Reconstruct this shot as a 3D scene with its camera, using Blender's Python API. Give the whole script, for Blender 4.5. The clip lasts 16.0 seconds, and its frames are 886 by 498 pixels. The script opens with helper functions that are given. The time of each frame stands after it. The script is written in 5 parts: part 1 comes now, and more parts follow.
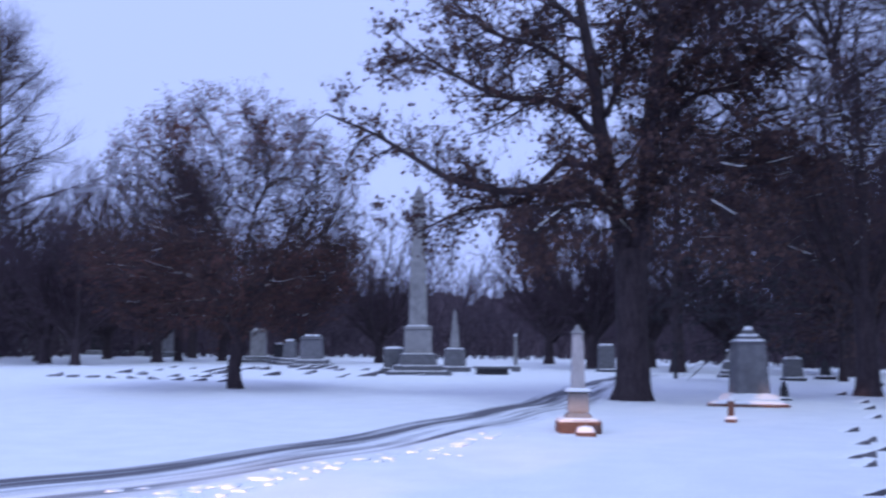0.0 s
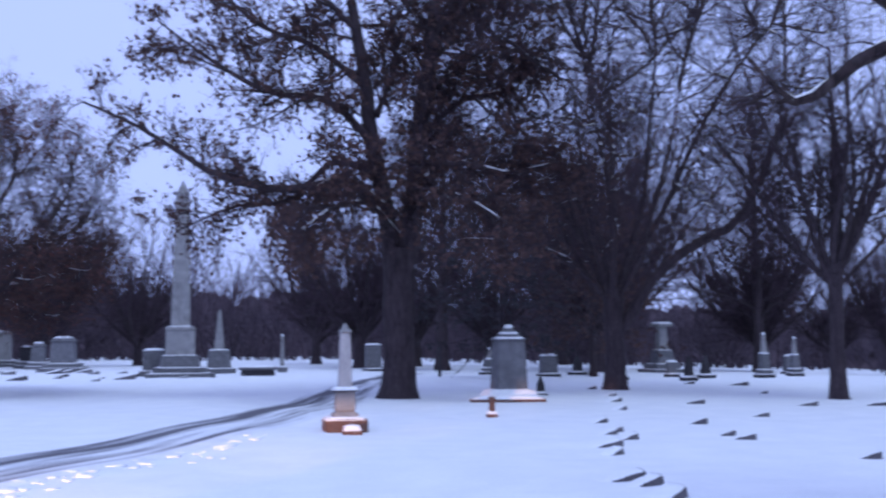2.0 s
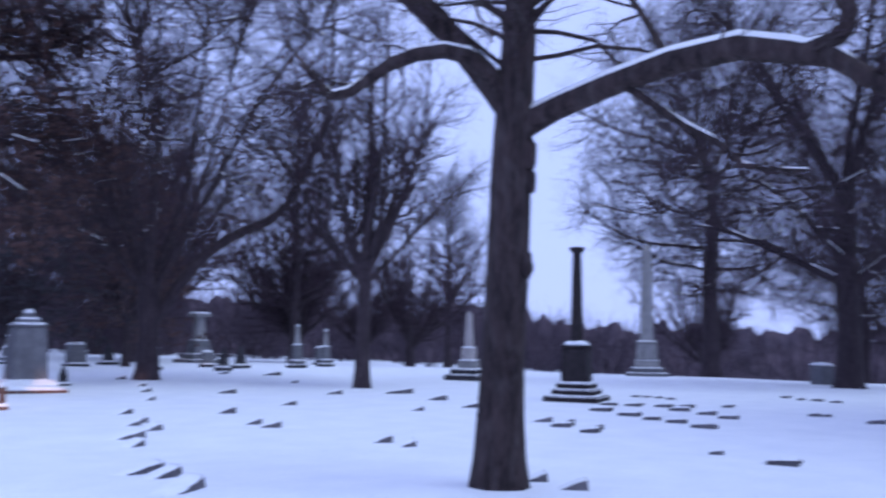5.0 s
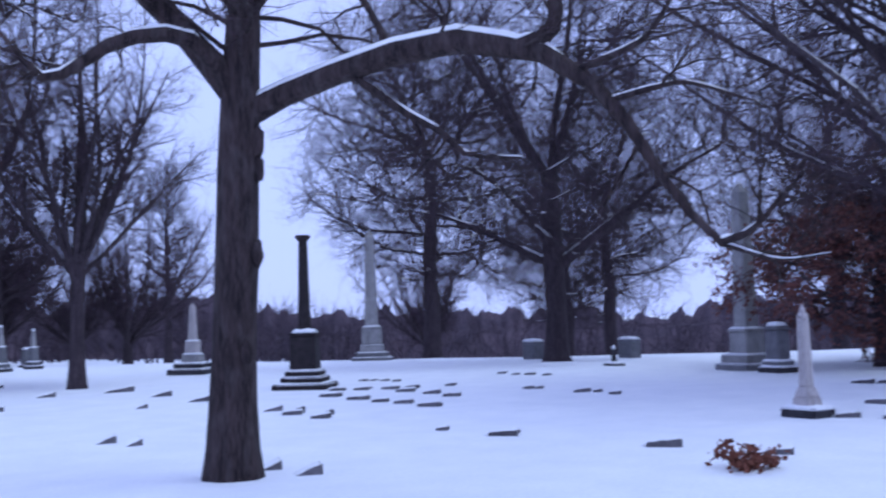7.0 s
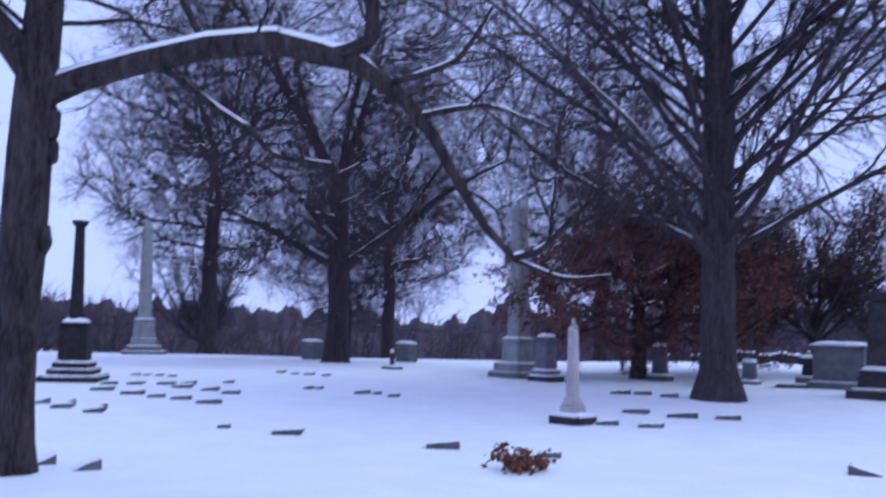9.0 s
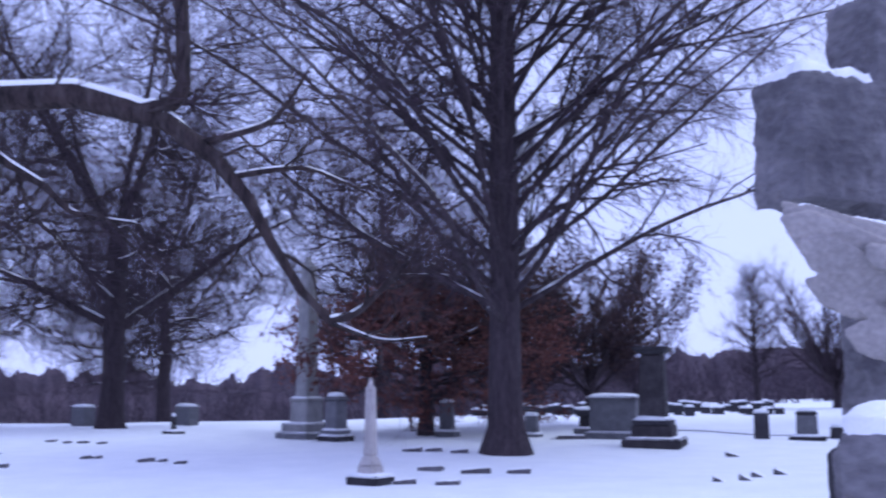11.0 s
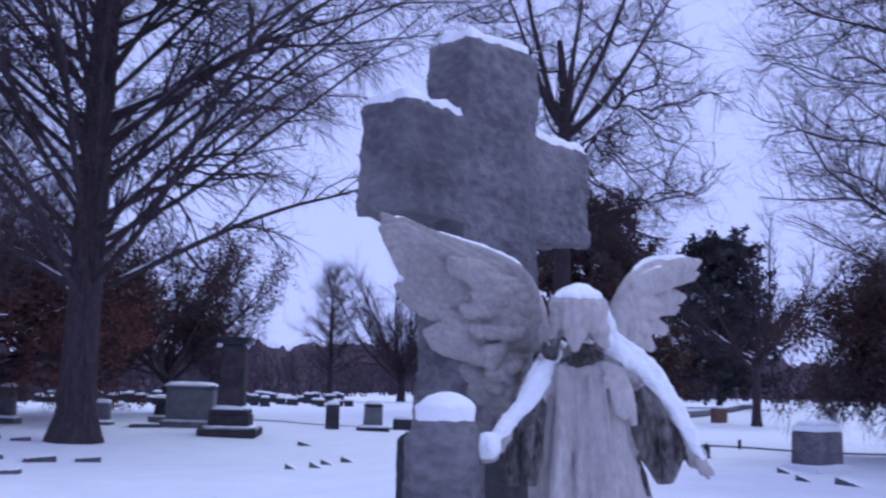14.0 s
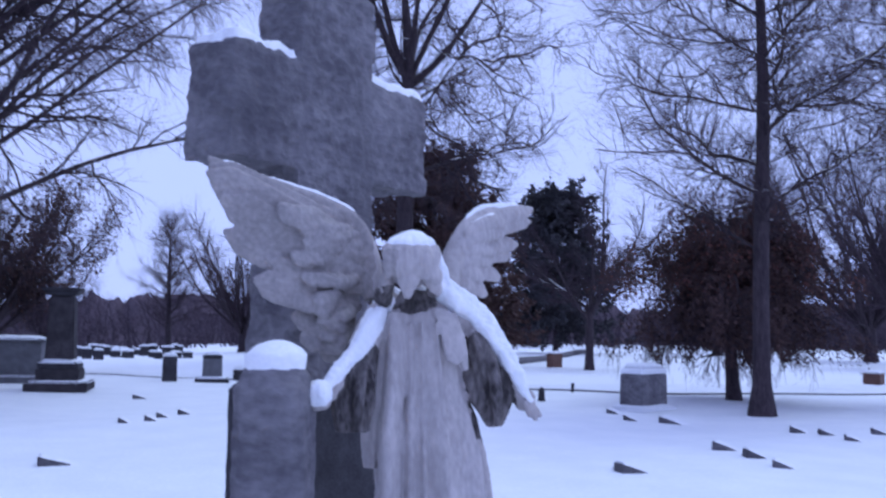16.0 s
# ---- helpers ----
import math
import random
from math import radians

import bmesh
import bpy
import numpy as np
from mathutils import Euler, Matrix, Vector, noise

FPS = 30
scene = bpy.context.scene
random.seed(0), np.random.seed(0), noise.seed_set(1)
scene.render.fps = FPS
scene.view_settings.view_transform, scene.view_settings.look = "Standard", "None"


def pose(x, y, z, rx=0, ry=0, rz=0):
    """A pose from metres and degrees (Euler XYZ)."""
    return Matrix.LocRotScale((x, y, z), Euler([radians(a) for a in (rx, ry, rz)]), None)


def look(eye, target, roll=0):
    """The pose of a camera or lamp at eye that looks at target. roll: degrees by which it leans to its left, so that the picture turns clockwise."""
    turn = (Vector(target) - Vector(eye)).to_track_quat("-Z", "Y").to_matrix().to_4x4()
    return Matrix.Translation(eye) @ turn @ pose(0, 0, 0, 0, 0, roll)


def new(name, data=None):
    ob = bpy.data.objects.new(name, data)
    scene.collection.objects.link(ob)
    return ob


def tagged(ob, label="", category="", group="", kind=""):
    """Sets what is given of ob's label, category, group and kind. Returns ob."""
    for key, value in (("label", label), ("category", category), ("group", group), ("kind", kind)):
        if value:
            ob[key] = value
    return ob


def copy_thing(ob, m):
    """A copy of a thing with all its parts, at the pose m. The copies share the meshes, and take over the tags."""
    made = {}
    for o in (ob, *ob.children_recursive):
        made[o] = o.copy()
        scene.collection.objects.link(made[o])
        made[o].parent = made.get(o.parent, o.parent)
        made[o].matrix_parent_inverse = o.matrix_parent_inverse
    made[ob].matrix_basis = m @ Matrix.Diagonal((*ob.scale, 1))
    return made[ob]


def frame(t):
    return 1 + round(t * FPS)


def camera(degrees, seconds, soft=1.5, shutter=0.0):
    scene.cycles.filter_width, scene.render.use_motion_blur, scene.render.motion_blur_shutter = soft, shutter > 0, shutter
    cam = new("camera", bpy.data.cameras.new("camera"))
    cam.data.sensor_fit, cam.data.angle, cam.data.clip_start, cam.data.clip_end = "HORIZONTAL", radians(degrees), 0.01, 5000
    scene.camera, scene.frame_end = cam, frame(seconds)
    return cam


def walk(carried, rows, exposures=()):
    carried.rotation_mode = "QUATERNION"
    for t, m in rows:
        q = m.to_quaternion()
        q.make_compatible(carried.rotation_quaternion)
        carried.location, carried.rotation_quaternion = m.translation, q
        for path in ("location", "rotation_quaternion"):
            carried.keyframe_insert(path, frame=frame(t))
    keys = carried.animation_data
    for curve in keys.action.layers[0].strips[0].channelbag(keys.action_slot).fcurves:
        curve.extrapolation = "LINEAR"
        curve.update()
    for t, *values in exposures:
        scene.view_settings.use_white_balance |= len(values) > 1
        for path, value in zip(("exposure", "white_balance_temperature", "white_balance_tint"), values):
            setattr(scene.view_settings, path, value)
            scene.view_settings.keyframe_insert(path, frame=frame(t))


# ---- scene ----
# ---------------------------------------------------------------- camera
cam = camera(48.16, 16.0, soft=2.3, shutter=0.8)


def view(x, y, z, yaw, pitch, roll):
    a, p = radians(yaw), radians(pitch)
    return look((x, y, z), (x - math.sin(a) * math.cos(p), y + math.cos(a) * math.cos(p), z + math.sin(p)), roll)


PATH = [
    (0.0, 0.507, -0.575, 1.596, 5.73, 5.28, 0.24),
    (0.5, 0.493, -0.522, 1.567, 1.45, 5.98, 0.08),
    (1.0, 0.482, -0.482, 1.554, -3.73, 6.21, 0.15),
    (1.5, 0.487, -0.468, 1.563, -5.49, 5.93, -0.18),
    (2.0, 0.505, -0.459, 1.567, -7.65, 5.30, -0.29),
    (2.5, 0.554, -0.426, 1.560, -11.80, 5.34, 0.15),
    (3.0, 0.561, -0.428, 1.563, -16.41, 5.34, 0.28),
    (3.5, 0.582, -0.387, 1.545, -19.98, 5.31, 0.47),
    (4.0, 0.613, -0.358, 1.544, -23.44, 4.60, 0.54),
    (4.5, 0.662, -0.277, 1.544, -27.87, 4.46, 0.83),
    (5.0, 0.735, -0.230, 1.520, -33.57, 4.90, 0.77),
    (7.5, 0.545, -0.234, 1.499, -52.42, 4.87, -0.71),
    (8.0, 0.390, -0.234, 1.527, -55.80, 5.28, 1.32),
    (8.5, 0.281, -0.282, 1.516, -60.33, 1.85, 2.22),
    (9.0, 0.346, -0.213, 1.517, -62.20, 4.07, 1.02),
    (11.5, 0.111, 0.102, 1.567, -78.53, 7.23, 0.57),
    (12.0, -0.005, 0.136, 1.554, -82.43, 7.17, 1.50),
    (12.5, 0.001, 0.136, 1.554, -87.79, 7.46, 1.31),
    (13.0, 0.007, 0.139, 1.554, -92.08, 7.78, 1.58),
    (13.5, -0.006, 0.141, 1.549, -95.85, 7.37, 1.78),
    (14.0, -0.003, 0.129, 1.550, -98.65, 7.19, 1.78),
    (14.5, 0.008, 0.108, 1.548, -101.01, 6.42, 1.29),
    (15.0, 0.012, 0.090, 1.547, -104.33, 6.08, 0.97),
    (15.5, 0.028, 0.073, 1.547, -106.43, 5.74, 0.86),
    (16.0, 0.027, 0.074, 1.543, -107.75, 4.50, 1.05),
]
walk(cam, [(t, view(*r)) for t, *r in PATH], exposures=[
    (0.0, 0.02, 6180, 11), (3.0, 0.04, 6180, 11), (5.0, 0.14, 6180, 11), (9.0, 0.20, 6180, 11), (11.5, 0.40, 6380, 18), (12.5, 0.34, 6380, 18), (13.0, 0.36, 6500, 18), (13.5, -0.04, 6380, 18), (14.5, 0.05, 6280, 15), (16.0, 0.10, 6180, 11)])

# ---------------------------------------------------------------- sky, sun, headlamp
world = bpy.data.worlds.new("dusk_sky")
scene.world = world
world.use_nodes = True
wn, wl = world.node_tree.nodes, world.node_tree.links
wn.clear()
sky = wn.new("ShaderNodeTexSky")
sky.sky_type, sky.sun_disc = "NISHITA", False
sky.sun_elevation, sky.sun_rotation = radians(7), radians(200)
sky.air_density, sky.dust_density, sky.ozone_density = 1.0, 2.0, 4.0
dim = wn.new("ShaderNodeVectorMath")
dim.operation = "SCALE"
dim.inputs["Scale"].default_value = 0.08
cloud = wn.new("ShaderNodeMix")
cloud.data_type = "RGBA"
cloud.inputs["Factor"].default_value = 0.88
cloud.inputs["B"].default_value = (0.575, 0.70, 1.30, 1)
back = wn.new("ShaderNodeBackground")
out = wn.new("ShaderNodeOutputWorld")
wl.new(sky.outputs["Color"], dim.inputs[0])
wl.new(dim.outputs["Vector"], cloud.inputs["A"])
wl.new(cloud.outputs["Result"], back.inputs["Color"])
wl.new(back.outputs["Background"], out.inputs["Surface"])
back.inputs["Strength"].default_value = 1.0

sun = new("sun", bpy.data.lights.new("sun", "SUN"))
sun.data.energy, sun.data.angle, sun.data.color = 0.85, radians(32), (0.78, 0.95, 1.0)
sun.matrix_world = look((0, 0, 50), (-10, 22, 0))

# dipped headlamps of a vehicle that stands behind the viewer
head = new("headlamp", bpy.data.lights.new("headlamp", "SPOT"))
head.data.energy, head.data.color = 20000, (1.0, 0.54, 0.32)
head.data.spot_size, head.data.spot_blend, head.data.shadow_soft_size = radians(16), 0.2, 0.08
head.matrix_world = look((-10.0, -3.5, 0.8), (3.4, 21.0, -3.2))


# ---------------------------------------------------------------- materials
def surface(name, dark, light, scale=6.0, rough=0.85, bump=0.3, grain=40.0, stain=0.0, stain_col=(0.05, 0.05, 0.05), snow=None, stretch=1.0, vary=0.0, relief=0.02):
    """A stony, woody or snowy surface: two colours mixed by coarse and fine noise, relief, stains, and snow where it faces up."""
    m = bpy.data.materials.new(name)
    m.use_nodes = True
    nt, ln = m.node_tree.nodes, m.node_tree.links
    bsdf = nt["Principled BSDF"]
    tc = nt.new("ShaderNodeTexCoord")
    mp = nt.new("ShaderNodeMapping")
    mp.inputs["Scale"].default_value = (1, 1, stretch)
    ln.new(tc.outputs["Object"], mp.inputs["Vector"])
    coarse = nt.new("ShaderNodeTexNoise")
    coarse.inputs["Scale"].default_value, coarse.inputs["Detail"].default_value = scale, 6
    fine = nt.new("ShaderNodeTexNoise")
    fine.inputs["Scale"].default_value, fine.inputs["Detail"].default_value = grain, 4
    for n in (coarse, fine):
        ln.new(mp.outputs["Vector"], n.inputs["Vector"])
    add = nt.new("ShaderNodeMath")
    add.operation = "MULTIPLY_ADD"
    add.inputs[1].default_value, add.inputs[2].default_value = 0.5, -0.02
    half = nt.new("ShaderNodeMath")
    half.operation = "MULTIPLY_ADD"
    half.inputs[1].default_value = 0.5
    ln.new(fine.outputs["Fac"], add.inputs[0])
    ln.new(coarse.outputs["Fac"], half.inputs[0])
    ln.new(add.outputs[0], half.inputs[2])
    ramp = nt.new("ShaderNodeValToRGB")
    ramp.color_ramp.elements[0].position, ramp.color_ramp.elements[1].position = 0.36, 0.64
    ramp.color_ramp.elements[0].color, ramp.color_ramp.elements[1].color = (*dark, 1), (*light, 1)
    ln.new(half.outputs[0], ramp.inputs["Fac"])
    col = ramp.outputs["Color"]
    if vary:
        info = nt.new("ShaderNodeObjectInfo")
        hsv = nt.new("ShaderNodeHueSaturation")
        ma = nt.new("ShaderNodeMath")
        ma.operation = "MULTIPLY_ADD"
        ma.inputs[1].default_value, ma.inputs[2].default_value = vary, 1 - vary / 2
        ln.new(info.outputs["Random"], ma.inputs[0])
        ln.new(ma.outputs[0], hsv.inputs["Value"])
        ln.new(col, hsv.inputs["Color"])
        col = hsv.outputs["Color"]
    if stain:
        st = nt.new("ShaderNodeTexNoise")
        st.inputs["Scale"].default_value, st.inputs["Detail"].default_value = scale * 0.6, 8
        sm = nt.new("ShaderNodeMapping")
        sm.inputs["Scale"].default_value, sm.inputs["Location"].default_value = (1.6, 1.6, 0.5), (3, 5, 7)
        ln.new(tc.outputs["Object"], sm.inputs["Vector"])
        ln.new(sm.outputs["Vector"], st.inputs["Vector"])
        sr = nt.new("ShaderNodeMapRange")
        sr.inputs["From Min"].default_value, sr.inputs["From Max"].default_value, sr.inputs["To Max"].default_value = 0.5, 0.72, stain
        ln.new(st.outputs["Fac"], sr.inputs["Value"])
        mx = nt.new("ShaderNodeMix")
        mx.data_type = "RGBA"
        mx.inputs["B"].default_value = (*stain_col, 1)
        ln.new(sr.outputs["Result"], mx.inputs["Factor"])
        ln.new(col, mx.inputs["A"])
        col = mx.outputs["Result"]
    if snow:
        ge = nt.new("ShaderNodeNewGeometry")
        sep = nt.new("ShaderNodeSeparateXYZ")
        ln.new(ge.outputs["Normal"], sep.inputs[0])
        ad = nt.new("ShaderNodeMath")
        ad.operation = "MULTIPLY_ADD"
        ad.inputs[1].default_value = 0.5
        ln.new(coarse.outputs["Fac"], ad.inputs[0])
        ln.new(sep.outputs["Z"], ad.inputs[2])
        mr = nt.new("ShaderNodeMapRange")
        mr.inputs["From Min"].default_value, mr.inputs["From Max"].default_value = snow + 0.2, snow + 0.34
        ln.new(ad.outputs[0], mr.inputs["Value"])
        mx = nt.new("ShaderNodeMix")
        mx.data_type = "RGBA"
        mx.inputs["B"].default_value = (0.84, 0.86, 0.9, 1)
        ln.new(mr.outputs["Result"], mx.inputs["Factor"])
        ln.new(col, mx.inputs["A"])
        col = mx.outputs["Result"]
    ln.new(col, bsdf.inputs["Base Color"])
    bsdf.inputs["Roughness"].default_value = rough
    bsdf.inputs["Specular IOR Level"].default_value = 0.25
    bp = nt.new("ShaderNodeBump")
    bp.inputs["Strength"].default_value, bp.inputs["Distance"].default_value = bump, relief
    ln.new(half.outputs[0], bp.inputs["Height"])
    ln.new(bp.outputs["Normal"], bsdf.inputs["Normal"])
    return m


SNOW = surface("snow", (0.78, 0.80, 0.84), (0.88, 0.89, 0.91), 1.3, 0.75, 0.35, 26)
SNOW_LUMP = surface("clinging_snow", (0.80, 0.82, 0.86), (0.90, 0.90, 0.92), 9, 0.75, 0.5, 60)
GRANITE = surface("grey_granite", (0.11, 0.11, 0.12), (0.20, 0.195, 0.21), 5, 0.85, 0.6, 70, 0.35, (0.09, 0.085, 0.095), vary=0.15)
GRANITE_ROUGH = surface("rock_faced_granite", (0.105, 0.097, 0.11), (0.235, 0.22, 0.235), 2.6, 0.9, 1.0, 15, 0.6, (0.075, 0.07, 0.082), relief=0.05, stretch=1.7)
GRANITE_SNOWY = surface("snowy_rock_faced_granite", (0.105, 0.097, 0.11), (0.235, 0.22, 0.235), 2.6, 0.9, 1.0, 15, 0.6, (0.075, 0.07, 0.082), relief=0.05, stretch=1.7, snow=0.6)
PALE = surface("pale_weathered_stone", (0.22, 0.215, 0.22), (0.36, 0.345, 0.345), 4, 0.85, 0.4, 60, 0.4, (0.12, 0.115, 0.115), vary=0.15)
MARBLE = surface("weathered_marble", (0.36, 0.325, 0.32), (0.54, 0.49, 0.48), 5, 0.8, 0.25, 45, 0.45, (0.21, 0.19, 0.185), stretch=0.45)
MARBLE_DULL = surface("lichened_marble", (0.25, 0.228, 0.225), (0.41, 0.37, 0.36), 5, 0.85, 0.3, 45, 0.3, (0.16, 0.145, 0.142))
# dark stain of the sleeves, also used to paint shade below the head
MARBLE_STAIN_SHADE = surface("stained_and_shaded_marble", (0.035, 0.030, 0.031), (0.21, 0.185, 0.18), 13, 0.9, 0.5, 55, 0.5, (0.05, 0.045, 0.045), stretch=0.4)
DARK = surface("dark_granite", (0.024, 0.022, 0.027), (0.062, 0.058, 0.066), 8, 0.7, 0.3, 90, vary=0.2)
BLACK = surface("black_granite", (0.012, 0.009, 0.010), (0.036, 0.027, 0.030), 8, 0.7, 0.3, 90)
BROWN = surface("brown_sandstone", (0.10, 0.055, 0.045), (0.20, 0.11, 0.085), 6, 0.85, 0.5, 60, 0.3, vary=0.2)
MARKER = surface("marker_granite", (0.06, 0.055, 0.065), (0.15, 0.14, 0.155), 9, 0.8, 0.5, 70, vary=0.5)
BARK = surface("furrowed_bark", (0.026, 0.019, 0.024), (0.080, 0.059, 0.066), 9, 0.95, 1.0, 34, 0.4, (0.07, 0.058, 0.062), stretch=0.22, vary=0.2)
BARK_NEAR = surface("ridged_bark", (0.014, 0.010, 0.011), (0.068, 0.048, 0.048), 11, 0.95, 1.0, 42, 0.4, (0.12, 0.10, 0.10), stretch=0.2)
TWIG = surface("twig_bark", (0.040, 0.026, 0.038), (0.094, 0.062, 0.080), 2, 0.9, 0.2, 20, vary=0.2)
LEAF_BROWN = surface("withered_brown_leaf", (0.050, 0.028, 0.027), (0.12, 0.066, 0.058), 3, 0.8, 0.1, 30)
LEAF_RED = surface("russet_leaf", (0.085, 0.030, 0.026), (0.22, 0.085, 0.070), 1.2, 0.8, 0.1, 30)
LEAF_DARK = surface("evergreen_needle", (0.026, 0.026, 0.032), (0.065, 0.060, 0.066), 1.2, 0.8, 0.1, 30)
WOODS = surface("far_woods", (0.050, 0.038, 0.052), (0.115, 0.082, 0.10), 0.25, 0.95, 0.3, 3)
DUSKY = surface("dusky_weathered_stone", (0.026, 0.023, 0.026), (0.078, 0.067, 0.072), 5, 0.9, 0.6, 60, 0.4, (0.02, 0.018, 0.02), vary=0.15)
WREATH = surface("dead_fern", (0.10, 0.03, 0.02), (0.24, 0.09, 0.06), 9, 0.8, 0.3, 40)


# ---------------------------------------------------------------- mesh helpers
def part(name, bm, material, parent=None, label="", smooth=False):
    me = bpy.data.meshes.new(name)
    bm.to_mesh(me)
    bm.free()
    me.materials.append(material)
    if smooth:
        me.shade_smooth()
    ob = new(name, me)
    ob.parent = parent
    return tagged(ob, label)


def sheet(name, verts, quads, material, parent=None, smooth=True):
    """A mesh object out of arrays of places and of faces with equal numbers of corners."""
    verts, quads = np.asarray(verts, np.float32).reshape(-1, 3), np.asarray(quads, np.int32)
    me = bpy.data.meshes.new(name)
    me.vertices.add(len(verts))
    me.vertices.foreach_set("co", verts.ravel())
    me.loops.add(quads.size)
    me.loops.foreach_set("vertex_index", quads.ravel())
    me.polygons.add(len(quads))
    me.polygons.foreach_set("loop_start", np.arange(0, quads.size, quads.shape[1], dtype=np.int32))
    me.update(calc_edges=True)
    if smooth:
        me.shade_smooth()
    me.materials.append(material)
    ob = new(name, me)
    ob.parent = parent
    return ob


def empty(name, m, label, category, group="", kind=""):
    ob = new(name)
    ob.matrix_basis = m
    ob.empty_display_size = 0.2
    return tagged(ob, label, category, group, kind)


def box(bm, w, d, h, at=(0, 0, 0), top=1.0, bevel=0.02, turn=0.0, segments=2):
    """A block on the level at[2], its top scaled by top, with worn edges."""
    made = bmesh.ops.create_cube(bm, size=1.0)["verts"]
    for v in made:
        k = top if v.co.z > 0 else 1.0
        v.co = Vector((v.co.x * w * k, v.co.y * d * k, (v.co.z + 0.5) * h))
    if bevel:
        edges = list({e for v in made for e in v.link_edges})
        got = bmesh.ops.bevel(bm, geom=edges, offset=bevel, segments=segments, affect="EDGES", clamp_overlap=True)
        made = list({v for v in got["verts"]} | {v for v in made if v.is_valid})
    bmesh.ops.transform(bm, matrix=pose(*at, 0, 0, turn), verts=made)
    return bm


def block(*a, **k):
    return box(bmesh.new(), *a, **k)


def drift(w, d, h, at, seed=0, over=0.02, n=8):
    """A cushion of lying snow, thick in the middle, uneven and rounded at its rim."""
    bm = bmesh.new()
    rng = np.random.default_rng(seed)
    bump = rng.random((n + 1, n + 1)) * 0.35 + 0.75
    rows = []
    for i in range(n + 1):
        row = []
        for j in range(n + 1):
            u, v = 2 * i / n - 1, 2 * j / n - 1
            edge = max(abs(u), abs(v))
            top = h * (1 - edge**6 * 0.95) * bump[i, j]
            k = 1 + (rng.random() - 0.5) * 0.06
            row.append(bm.verts.new((at[0] + u * k * (w / 2 + over), at[1] + v * k * (d / 2 + over), at[2] + (top if edge < 0.99 else -0.012))))
        rows.append(row)
    for i in range(n):
        for j in range(n):
            bm.faces.new((rows[i][j], rows[i + 1][j], rows[i + 1][j + 1], rows[i][j + 1]))
    bm.faces.new([rows[i][0] for i in range(n, -1, -1)] + [rows[0][j] for j in range(1, n + 1)] + [rows[i][n] for i in range(1, n + 1)] + [rows[n][j] for j in range(n - 1, 0, -1)])
    bmesh.ops.recalc_face_normals(bm, faces=bm.faces)
    return bm


def unit(a):
    return a / np.maximum(np.linalg.norm(a, axis=-1, keepdims=True), 1e-9)


def tubes(p, r, sides, rough=0.0, rng=None):
    """Tapered tubes along polylines p (count, points, 3) with radii r (count, points): places and faces."""
    b, n, _ = p.shape
    t = unit(np.gradient(p, axis=1))
    ref = np.where(np.abs(t.mean(1)[:, 2:3]) > 0.75, np.array([[1.0, 0.1, 0.0]]), np.array([[0.0, 0.05, 1.0]]))[:, None]
    s = unit(np.cross(t, ref))
    u = np.cross(s, t)
    a = np.arange(sides) * 2 * np.pi / sides
    rr = r[:, :, None] * np.ones(sides)
    if rough:
        rr = rr * (1 + rough * (rng.random((b, 1, sides)) - 0.5) + rough * 0.7 * (rng.random(rr.shape) - 0.5))
    v = p[:, :, None] + rr[..., None] * (np.cos(a)[:, None] * s[:, :, None] + np.sin(a)[:, None] * u[:, :, None])
    i = np.arange(b)[:, None, None] * n * sides + np.arange(n - 1)[None, :, None] * sides
    k = np.arange(sides)
    q = np.stack([i + k, i + (k + 1) % sides, i + sides + (k + 1) % sides, i + sides + k], -1)
    return v.reshape(-1, 3), q.reshape(-1, 4)


def joined(pieces):
    vs, qs, at = [], [], 0
    for v, q in pieces:
        vs.append(v), qs.append(q + at)
        at += len(v)
    return np.concatenate(vs), np.concatenate(qs)


def curve(points, n):
    """n places on a smooth line through the points."""
    p = np.array(points, float)
    ext = np.vstack([2 * p[0] - p[1], p, 2 * p[-1] - p[-2]])
    out = []
    for s in np.linspace(0, len(p) - 1 - 1e-6, n):
        i, f = int(s), s - int(s)
        a, b, c, d = ext[i : i + 4]
        out.append(0.5 * (2 * b + (c - a) * f + (2 * a - 5 * b + 4 * c - d) * f * f + (3 * b - a - 3 * c + d) * f**3))
    return np.array(out)


# ---------------------------------------------------------------- ground
def fall(x, y):
    """How far the land lies below the level, farther off."""
    r = np.hypot(x, y)
    az = np.degrees(np.arctan2(x, y))
    deep = np.interp(az, [-180, -20, 0, 20, 35, 55, 66, 80, 100, 130, 180], [0, 0, 0.2, 1.0, 2.0, 3.8, 4.2, 2.2, 0.4, 0.0, 0])
    s = np.clip((r - 31) / 86, 0, 1)
    return deep * s * s * (3 - 2 * s)


def height(x, y):
    near = 0.03 * math.sin(x * 0.5 + 1) * math.cos(y * 0.37) + 0.02 * math.sin(x * 1.3 + y * 0.9)
    return near * min(1.0, math.hypot(x, y) / 8) - float(fall(x, y))


rings = np.concatenate([np.linspace(0.0, 30, 61), np.geomspace(30.8, 140, 50), np.geomspace(160, 2500, 10)])
turns = 240
gv, gq = [], []
for r in rings:
    for k in range(turns):
        x, y = r * math.sin(2 * math.pi * k / turns), r * math.cos(2 * math.pi * k / turns)
        gv.append((x, y, height(x, y)))
for i in range(len(rings) - 1):
    for k in range(turns):
        gq.append((i * turns + k, (i + 1) * turns + k, (i + 1) * turns + (k + 1) % turns, i * turns + (k + 1) % turns))
ground = sheet("ground", gv, gq, SNOW)
tagged(ground, "wide lawn under fresh smooth bluish snow", "ground", kind="structure")


